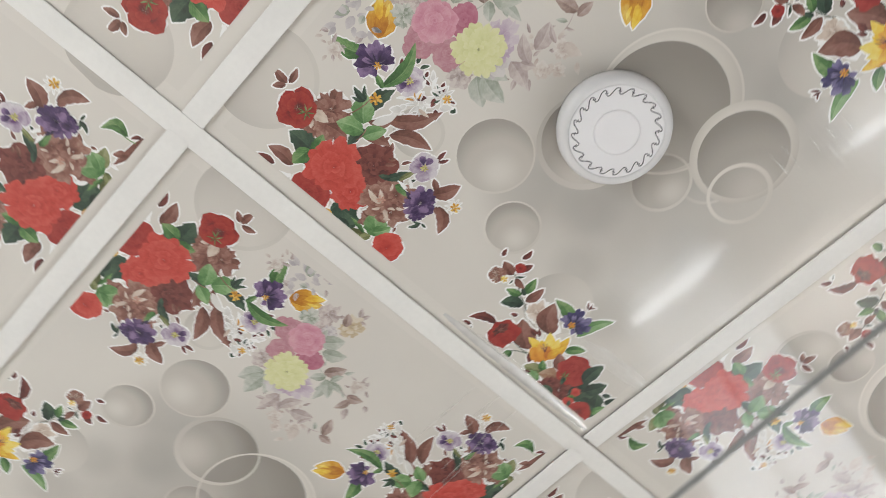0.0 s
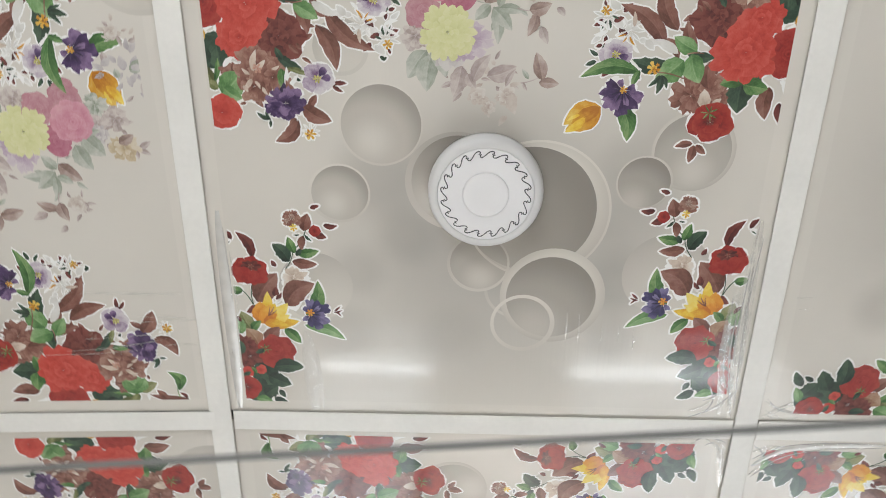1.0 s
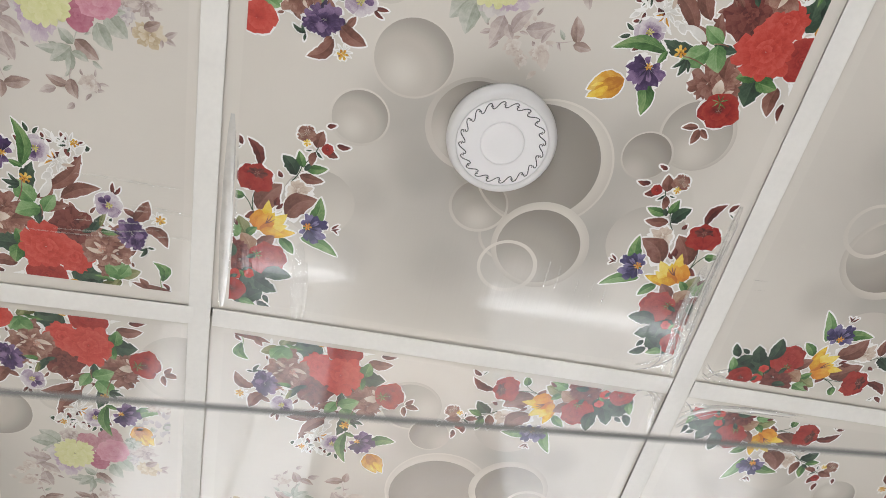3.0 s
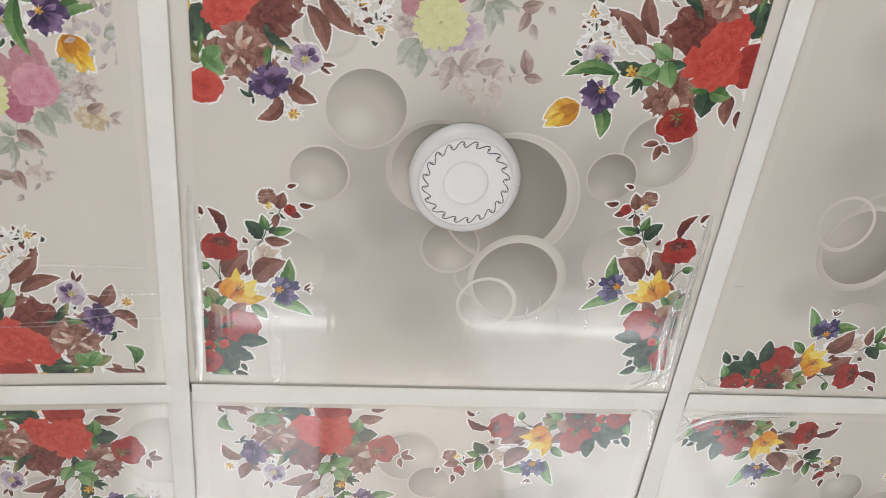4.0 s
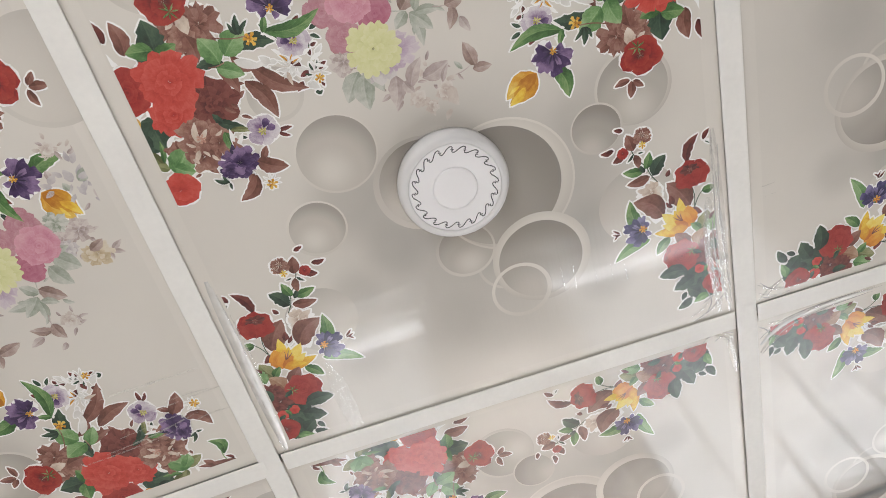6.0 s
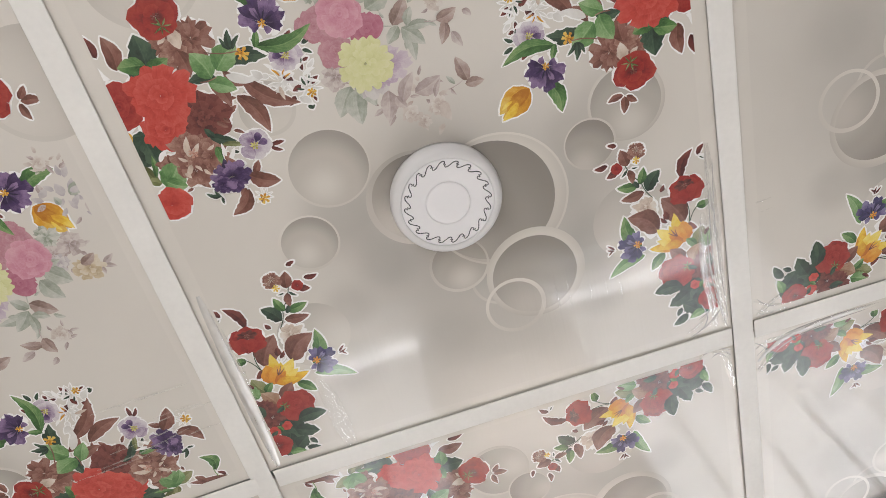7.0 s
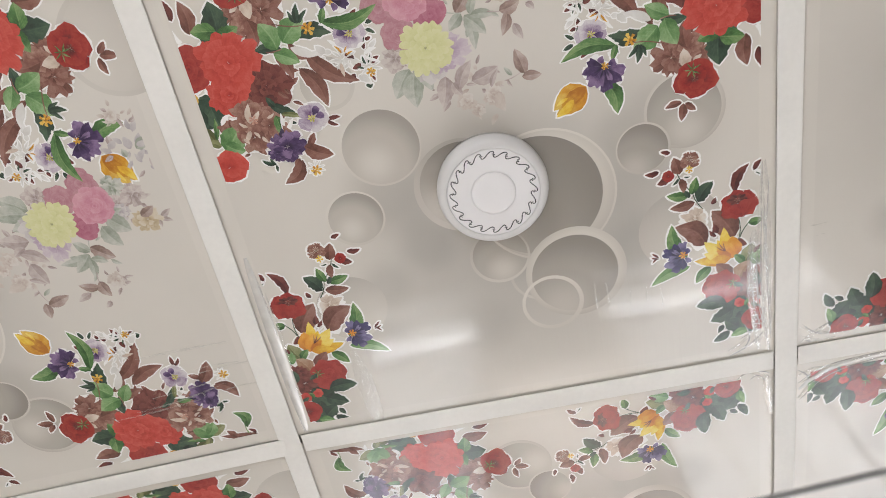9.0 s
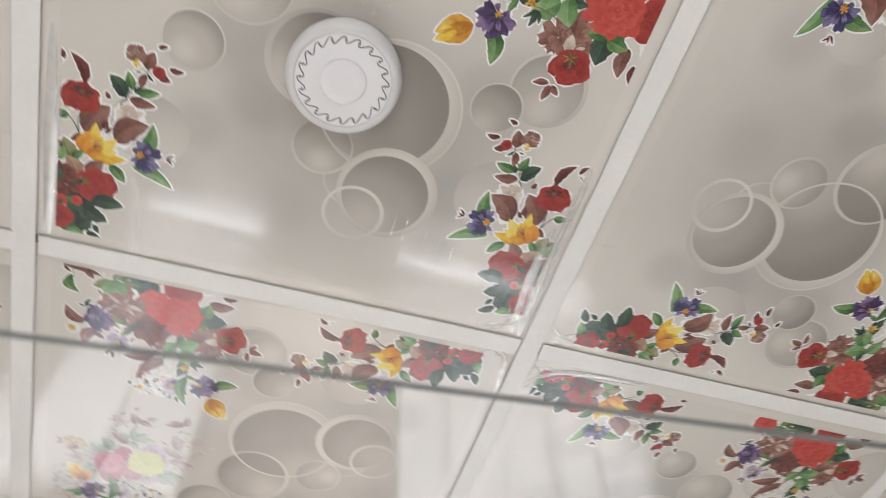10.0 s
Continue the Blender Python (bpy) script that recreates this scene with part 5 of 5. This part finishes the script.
    stem(s, FADEMAUVE, 21.3, -163.6, 38.2, -161.8)
    leaf(s, FADEBROWN, 39.3, -160.1, 31.8, -138.4, 0.44)
    leaf(s, FADEBROWN, 32.4, -161.6, 52.6, -167.8, 0.6)
    leaf(s, FADEMAUVE, 43.9, -147.7, 50.8, -131.7, 0.5)
    leaf(s, FADEMAUVE, 57.8, -164.4, 65.1, -156.8, 0.6)
    peony(s, FADECREAM, 34.9, -180.1, 10.0)
    leaf(s, FADEMAUVE, 32.2, -187.7, 39.8, -189.9, 0.4)
    rose(s, DUSTY, -77.2, -187.1, 17.0, 0)
    rose(s, DUSTY, -65.0, -159.7, 17.3, 30)
    rose(s, MAGENTA, -32.2, -171.8, 16.4, 60)
    rose(s, PINK, -51.9, -191.3, 22.4, 90)
    mum(s, MUM, -42.5, -141.7, 27.2)


def half_turn(x, y):
    return 4.2 - x, -292.0 - y


def mirrored(x, y):
    return -x, y - 22.5


def printed_panel():
    """The middle panel: board, ring motif, four flower sprays and the faded bouquet."""
    top = tagged(new("ceiling_panel"), "glossy white ceiling panel printed with red roses, mixed flowers and grey rings", "ceiling panel", "printed ceiling panels")
    part("board", box(-0.2955, -0.2955, 0, 0.2916, 0.2903, 0.008, 0.0005), GROUND_INK, top, "warm white laminated board with soft grey print")
    # outer middle and radius, inner middle and radius
    bowls = (
        (-204.7, -273.9, 52.6, -204.7, -273.9, 47.6, BOWL_PALE, RING_DIM),
        (200.1, -30.5, 41.1, 199.4, -30.0, 37.5, BOWL_GLASS, RING),
        (-143.2, -126.5, 26.7, -143.2, -126.5, 22.7, BOWL_PALE, RING_DIM),
        (-182.3, 126.3, 40.3, -182.3, 126.3, 39.3, BOWL_PALE, RING_DIM),
        (190.9, 104.7, 47.1, 190.9, 104.7, 46.1, BOWL_PALE, RING_DIM),
        (-32.0, 5.2, 52.2, -30.3, 4.2, 47.4, BOWL_SIDE, RING),
        (-107.4, -52.5, 41.6, -107.0, -52.8, 39.6, BOWL, RING_THIN),
        (-151.6, 19.3, 31.8, -151.0, 18.9, 29.2, BOWL, RING_THIN),
        (-8.0, 95.3, 33.0, -7.6, 94.6, 30.2, BOWL_GLASS, RING_THIN),
        (156.0, 2.9, 28.4, 155.5, 2.6, 26.2, BOWL_LOW, RING),
        (51.0, 35.0, 75.0, 43.8, 34.2, 67.2, BOWL_DEEP, RING),
    )
    disc(top, "printed_ring", 34.2, 124.0, 32.0, 35.2, RING_DIM, 1.6)
    z = 2
    for x, y, r, x2, y2, r2, fill, rim in bowls:
        disc(top, "printed_bowl", x2, y2, 0.0, r2 + 0.3, fill, z)
        disc(top, "printed_ring", x, y, (x2, y2, r2), r, rim, z + 0.5)
        z += 1
    # the bowls behind the deep one show through it
    overlap(top, (-30.3, 4.2, 47.4), (43.8, 34.2, 67.2), BOWL_LENS, z)
    overlap(top, (-7.6, 94.6, 30.2), (43.8, 34.2, 67.2), BOWL_GLASS, z)
    disc(top, "printed_ring", -32.0, 5.2, (-30.3, 4.2, 47.4), 52.2, RING_DIM, z + 0.5)
    disc(top, "printed_ring", -8.0, 95.3, (-7.6, 94.6, 30.2), 33.0, RING_DIM, z + 1.0)
    disc(top, "printed_ring", 51.0, 35.0, 72.6, 75.0, RING_THIN, z + 1.5)
    disc(top, "printed_bowl", 70.6, 134.0, 0.0, 48.4, BOWL_LOW, z + 2)
    disc(top, "printed_ring", 72.2, 132.2, (70.6, 134.0, 48.0), 56.2, RING, z + 2.5)
    disc(top, "printed_ring", 41.8, 166.0, (41.2, 165.6, 30.6), 35.0, RING_THIN, z + 3.5)

    s = Spray(top, None, (-272, 276, -270, 276), 1.3, 3)
    spray_upper(s)
    spray_upper_end(s)
    close_spray(s)
    s = Spray(top, half_turn, (-272, 276, -270, 276), 1.3, 3)
    spray_upper(s)
    s.turn = lambda x, y: (x, y)
    spray_corner(s)
    close_spray(s)
    s = Spray(top, None, (-272, 276, -270, 276), 1.55, 7)
    spray_lower(s)
    close_spray(s)
    s = Spray(top, mirrored, (-272, 276, -270, 276), 1.55, 7)
    spray_lower(s)
    close_spray(s)
    s = Spray(top, None, (-272, 276, -264, 276), 0.0, 11)
    bouquet(s)
    close_spray(s)
    return top


panel = printed_panel()


def joined_print(source):
    """A panel far from the walk: the same print, its motifs joined into one sheet."""
    top = tagged(new("ceiling_panel"), "glossy white ceiling panel printed with flowers and rings, above the edge of the room", "ceiling panel", "outer ceiling panels")
    slots, verts, faces, index, uv = [], [], [], [], []
    for child in source.children_recursive:
        if child.name.startswith("board"):
            ob = new("board", child.data)
            ob.parent = top
            continue
        me = child.data
        mat = me.materials[0]
        if mat not in slots:
            slots.append(mat)
        base = len(verts)
        verts += [tuple(v.co) for v in me.vertices]
        lay = me.uv_layers["grain"].data
        for p in me.polygons:
            faces.append([base + k for k in p.vertices])
            index.append(slots.index(mat))
            uv += [tuple(lay[k].uv) for k in p.loop_indices]
    me = bpy.data.meshes.new("print")
    me.from_pydata(verts, [], faces)
    for mat in slots:
        me.materials.append(mat)
    me.polygons.foreach_set("material_index", index)
    lay = me.uv_layers.new(name="grain")
    lay.data.foreach_set("uv", [c for q in uv for c in q])
    ob = new("print", me)
    ob.parent = top
    tagged(ob, kind="stuff")
    return top


outer = joined_print(panel)
panel.matrix_world = pose(0, 0, CZ + LIFT)
# the turned boards: some stop just short of a bar to the east and north
SHORT = {-1: (0.2955, 0.2924), 0: (0.2921, 0.2903), 1: (0.2955, 0.2867)}
boards = {}
for i in NX:
    ex, ny = SHORT.get(i, (0.2955, 0.2955))
    b = (-ny, -0.2955, 0.2955, ex) if i == 0 else (-0.2955, -ex, ny, 0.2955)
    bm = box(b[0], b[1], 0, b[2], b[3], 0.008, 0.0005)
    boards[i] = bpy.data.meshes.new("board")
    bm.to_mesh(boards[i])
    bm.free()
    boards[i].materials.append(GROUND_INK)
used = False
for i in NX:
    for j in NY:
        if (i, j) == (0, 0):
            continue
        tip = random.Random(i * 31 + j * 7)
        turn = -90 if i == 0 else 90
        m = slope(i) @ pose(i * PITCH + (EAST if i > 0 else 0) + tip.uniform(-0.001, 0.001), j * PITCH + tip.uniform(-0.001, 0.001), CZ + LIFT, tip.uniform(-0.25, 0.25), tip.uniform(-0.25, 0.25), turn + tip.uniform(-0.12, 0.12))
        if -1 <= i <= 2 and -1 <= j <= 1:
            made = copy_thing(panel, m)
        elif not used:
            outer.matrix_world, used, made = m, True, outer
        else:
            made = copy_thing(outer, m)
        for child in made.children:
            if child.name.startswith("board"):
                child.data = boards[i]


# ---------------------------------------------------------------- loose film on the panels
def ribbon(points, wide, high):
    """A creased strip of film: a low arch along a smooth row of points."""
    pts = [Vector((x / 1000, y / 1000, 0)) for x, y in points]
    fine = []
    n = 14
    for i in range(n + 1):
        u = i / n * (len(pts) - 1)
        k = min(int(u), len(pts) - 2)
        a, b, c, d = pts[max(k - 1, 0)], pts[k], pts[k + 1], pts[min(k + 2, len(pts) - 1)]
        t = u - k
        fine.append(0.5 * ((2 * b) + (c - a) * t + (2 * a - 5 * b + 4 * c - d) * t * t + (3 * b - a - 3 * c + d) * t ** 3))
    bm = bmesh.new()
    rows = []
    for i, p in enumerate(fine):
        way = (fine[min(i + 1, n)] - fine[max(i - 1, 0)]).normalized()
        side = Vector((-way.y, way.x, 0))
        taper = math.sin(math.pi * (0.04 + 0.92 * i / n)) ** 0.6
        jig = random.uniform(0.8, 1.2)
        row = []
        for j in range(9):
            s = j / 8 * 2 - 1
            arch = (1 - s * s) + (0.35 if wide < 9 else 0.08) * math.sin(5 * s + i * 0.9)
            row.append(bm.verts.new((p.x + side.x * s * wide / 2000 * taper, p.y + side.y * s * wide / 2000 * taper, -max(0.0, arch) * 0.7 * high / 1000 * taper * jig - (0.0004 if high < 0.12 or high > 0.5 else 0.0011))))
        rows.append(row)
    for a, b in zip(rows, rows[1:]):
        for j in range(8):
            bm.faces.new((a[j], a[j + 1], b[j + 1], b[j]))
    return bm


def fold(wrap, points, wide, high, film_kind=None):
    kind = film_kind or (VEIL_FILM if wide >= 2.5 else FINE_FILM if high < 0.2 else CREASE_FILM)
    part("fold", ribbon(points, wide, high), kind, wrap, smooth=True)


for wrap in [tagged(new("film_wrinkle"), "crumpled clear film along the edge of a printed panel", "plastic film")]:
    wrap.matrix_world = pose(0, 0, CZ + LIFT)
    fold(wrap, ((277, 41), (274, 155), (284, 281)), 5, 1.6)
    fold(wrap, ((279, 92), (280, 195), (280, 267)), 4, 1.4)
    fold(wrap, ((282, 143), (284, 196), (286, 257)), 5, 1.8)
    fold(wrap, ((248, 278), (274, 265), (291, 234)), 5, 1.6)
    fold(wrap, ((235, 276), (253, 267), (269, 247)), 4, 1.2)
    fold(wrap, ((263, 158), (265, 213), (269, 267)), 4, 1.2)
    fold(wrap, ((278, 71), (280, 128), (278, 171)), 3, 1.0)
    fold(wrap, ((264, 129), (267, 190), (268, 254)), 3, 1.2)
    fold(wrap, ((280, 113), (282, 164), (285, 227)), 3, 1.2)
    fold(wrap, ((279, 40), (281, 160), (283, 284)), 12, 1.5)
    fold(wrap, ((268, 120), (266, 190), (272, 280)), 14, 0.9)
    fold(wrap, ((284, 60), (281, 150), (287, 270)), 1.6, 1.2)
    fold(wrap, ((277, 95), (275, 170), (281, 275)), 1.4, 1.0)
    fold(wrap, ((271, 150), (272, 210), (284, 280)), 1.8, 1.0)
    fold(wrap, ((265, 185), (270, 232), (286, 262)), 1.4, 0.9)
    fold(wrap, ((238, 284), (262, 272), (288, 246)), 1.8, 0.8)
    fold(wrap, ((250, 262), (266, 252), (280, 228)), 1.4, 0.8)
    fold(wrap, ((256, 240), (262, 262), (254, 278)), 1.8, 0.8)
    fold(wrap, ((273, 200), (278, 240), (286, 284)), 1.3, 1.0)

for wrap in [tagged(new("film_wrinkle"), "creased clear film beside the white ceiling bar", "plastic film")]:
    wrap.matrix_world = pose(0, 0, CZ + LIFT)
    fold(wrap, ((-276, 58), (-277, 171), (-284, 281)), 5, 1.5)
    fold(wrap, ((-272, 86), (-271, 155), (-275, 236)), 3, 1.0)
    fold(wrap, ((-280, 40), (-280, 170), (-280, 286)), 13, 3.2, ROLL_FILM)
    fold(wrap, ((-284, 110), (-281, 200), (-283, 287)), 1.6, 2.4)

for wrap in [tagged(new("film_wrinkle"), "wrinkled clear film in the corner of a panel", "plastic film")]:
    wrap.matrix_world = pose(0, 0, CZ + LIFT)
    fold(wrap, ((218, 303), (257, 303), (287, 328)), 4, 1.2)
    fold(wrap, ((277, 331), (287, 359), (293, 389)), 5, 1.4)
    fold(wrap, ((261, 313), (277, 328), (289, 348)), 3, 1.0)
    fold(wrap, ((246, 322), (256, 314), (274, 314), (287, 320)), 1.8, 0.8)
    fold(wrap, ((262, 324), (272, 320), (285, 334)), 1.6, 0.8)
    fold(wrap, ((282, 322), (284, 350), (288, 384)), 10, 1.6)

for wrap in [tagged(new("film_wrinkle"), "puckered clear film at a panel corner beside roses", "plastic film")]:
    wrap.matrix_world = pose(0, 0, CZ + LIFT)
    fold(wrap, ((320, 259), (345, 273), (381, 276)), 5, 1.4)
    fold(wrap, ((321, 282), (335, 270), (355, 259)), 4, 1.4)
    fold(wrap, ((320, 271), (343, 282), (363, 281)), 3, 1.0)
    fold(wrap, ((323, 256), (334, 268), (347, 275)), 1.8, 1.0)
    fold(wrap, ((330, 280), (342, 270), (358, 262)), 1.8, 1.0)
    fold(wrap, ((322, 276), (332, 282), (346, 283)), 1.6, 0.8)

for wrap in [tagged(new("film_wrinkle"), "clear film pulled into curved folds at a panel corner", "plastic film")]:
    wrap.matrix_world = pose(0, 0, CZ + LIFT)
    fold(wrap, ((320, 365), (350, 332), (399, 318), (486, 317)), 6, 1.8)
    fold(wrap, ((324, 342), (362, 327), (435, 321)), 4, 1.3)
    fold(wrap, ((319, 331), (336, 323), (354, 324)), 4, 1.3)
    fold(wrap, ((324, 366), (343, 349), (369, 335)), 3, 1.0)
    fold(wrap, ((321, 352), (352, 329), (402, 320), (470, 318)), 10, 2.2, ROLL_FILM)
    fold(wrap, ((322, 368), (354, 338), (405, 325), (480, 321)), 1.8, 1.4)
    fold(wrap, ((320, 342), (346, 325), (390, 317), (455, 315)), 1.6, 1.2)
    fold(wrap, ((326, 330), (345, 336), (366, 330)), 1.8, 1.0)
    fold(wrap, ((319, 322), (330, 332), (334, 348)), 1.8, 1.0)

# Their white tone carries the window's glints along the film ripples.
for wrap in [tagged(new("film_wrinkle"), "fine stretched creases in the clear film of a panel", "plastic film")]:
    wrap.matrix_world = pose(0, 0, CZ + LIFT)
    fold(wrap, ((318, 128), (335, 128), (352, 127)), 2.2, 0.1)
    fold(wrap, ((317, 141), (337, 141), (359, 140)), 2.4, 0.1)
    fold(wrap, ((318, 152), (339, 152), (362, 153)), 2.4, 0.1)
    fold(wrap, ((319, 176), (353, 175), (388, 176)), 2.4, 0.1)
    fold(wrap, ((319, 186), (359, 188), (393, 188)), 2.0, 0.1)
    fold(wrap, ((373, 191), (386, 191), (400, 189)), 2.2, 0.1)
    fold(wrap, ((320, 202), (352, 203), (379, 202)), 2.0, 0.1)
    fold(wrap, ((401, 222), (412, 221), (424, 220)), 2.2, 0.1)
    fold(wrap, ((418, 242), (434, 241), (446, 240)), 2.2, 0.1)
    fold(wrap, ((319, 165), (333, 167), (348, 167)), 2.0, 0.1)

for wrap in [tagged(new("film_wrinkle"), "upright painted sheen and fine creases in the clear film beside printed flowers", "plastic film")]:
    wrap.matrix_world = pose(0, 0, CZ + LIFT)
    # Two smooth whitish strips imitate an upright sheen on the film.
    fold(wrap, ((-196, 180), (-194, 235), (-192, 289)), 17, 0.5, SHEEN_FILM)
    fold(wrap, ((-186, 205), (-184, 245), (-183, 288)), 5, 0.3, SHEEN_FILM)
    # Short white ticks stand in for glints within the window reflection.
    fold(wrap, ((90, 149), (90, 167), (90, 185)), 2.0, 0.1)
    fold(wrap, ((103, 153), (104, 171), (103, 187)), 2.0, 0.1)
    fold(wrap, ((129, 168), (129, 177), (128, 188)), 1.6, 0.1)
    fold(wrap, ((147, 167), (147, 177), (147, 188)), 1.6, 0.1)
    fold(wrap, ((163, 171), (164, 184), (164, 196)), 1.8, 0.1)

# Creases drawn whitish to show glints of the window on rippled film.
for wrap in [tagged(new("film_wrinkle"), "long fine creases in the clear film over printed flowers", "plastic film")]:
    wrap.matrix_world = slope(-1) @ pose(0, 0, CZ + LIFT)
    fold(wrap, ((-492, 213), (-443, 212), (-387, 208)), 2.0, 0.15)
    fold(wrap, ((-465, 208), (-412, 204), (-352, 193)), 2.2, 0.15)
    fold(wrap, ((-443, 193), (-400, 190), (-363, 187)), 1.8, 0.15)
    fold(wrap, ((-392, 173), (-351, 170), (-307, 169)), 2.2, 0.15)
    fold(wrap, ((-382, 166), (-355, 165), (-328, 167)), 1.8, 0.15)
    fold(wrap, ((-356, 202), (-336, 200), (-317, 201)), 2.0, 0.15)
    fold(wrap, ((-439, 136), (-402, 135), (-363, 136)), 2.0, 0.15)
    fold(wrap, ((-410, 137), (-370, 137), (-329, 137)), 1.8, 0.15)


# ---------------------------------------------------------------- the lamp in the middle panel
lamp = tagged(new("ceiling_lamp"), "round white ceiling lamp with a grey scroll ring, switched off", "ceiling lamp")
part("rim", lathe([(0.0575, 0.0), (0.0583, -0.010), (0.0578, -0.020), (0.0562, -0.0262), (0.0540, -0.0286), (0.0515, -0.0297), (0.0492, -0.0298), (0.0480, -0.0288), (0.0480, -0.02)], 96), LAMP_WHITE, lamp, "rounded white plastic rim", True)
diffuser = part("diffuser", lathe([(0.0479, -0.022), (0.0479, -0.0282), (0.0465, -0.0286), (0.0242, -0.0287), (0.0236, -0.0284)], 96), LAMP_FACE, lamp, "flat white diffuser disc", True)
part("lens", lathe([(0.0232, -0.022), (0.0232, -0.0292), (0.0226, -0.0304), (0.0212, -0.0311), (0.012, -0.0314), (0.002, -0.0315)], 64), LAMP_FACE, diffuser, "shallow white centre lens", True)


def scroll(k, n):
    """One running-wave stroke of the ring: inner hook, slanting S, outer hook."""
    r0, tall, hook = 0.0420, 0.0032, 0.0015
    step = 2 * math.pi * r0 / n
    u0, u1 = -0.41 * step, 0.41 * step
    path = []
    for i in range(6):
        a = 3.4 * (1 - i / 6)
        path.append((u0 - hook * math.sin(a), -tall + hook - hook * math.cos(a)))
    for i in range(10):
        q = i / 9
        path.append((u0 + (u1 - u0) * q, -tall * math.cos(math.pi * q)))
    for i in range(1, 7):
        a = 3.4 * i / 6
        path.append((u1 + hook * math.sin(a), tall - hook + hook * math.cos(a)))
    ring = [(2 * math.pi * k / n + u / r0, r0 + v) for u, v in path]
    return tube([(r * math.cos(a), r * math.sin(a), -0.0286) for a, r in ring], 0.00055, 6)


for k in range(20):
    part("scroll", scroll(k, 20), LAMP_INK, diffuser, "dark grey wave-shaped scroll")
lamp.matrix_world = pose(-0.003, 0.0105, CZ + LIFT) @ Matrix.Diagonal((0.99, 0.99, 0.75, 1))

# ---------------------------------------------------------------- the cable strung across the room
cable_pts = [(x, -0.148 - 0.0974 * x, 2.3016 + 0.0006 * x * x) for x in [X0 + i * (X1 - X0) / 24 for i in range(25)]]
cable = tagged(new("cable"), "thin dark grey cable strung below the ceiling", "cable")
part("sheath", tube(cable_pts, 0.00075, 10), CABLE, cable, smooth=True)
for x in (X0 + 0.006, X1 - 0.006):
    part("clip", box(x - 0.006, -0.148 - 0.0974 * x - 0.012, 2.287, x + 0.006, -0.148 - 0.0974 * x + 0.012, 2.311, 0.002), TRIM, cable, "small white plastic wall clip")
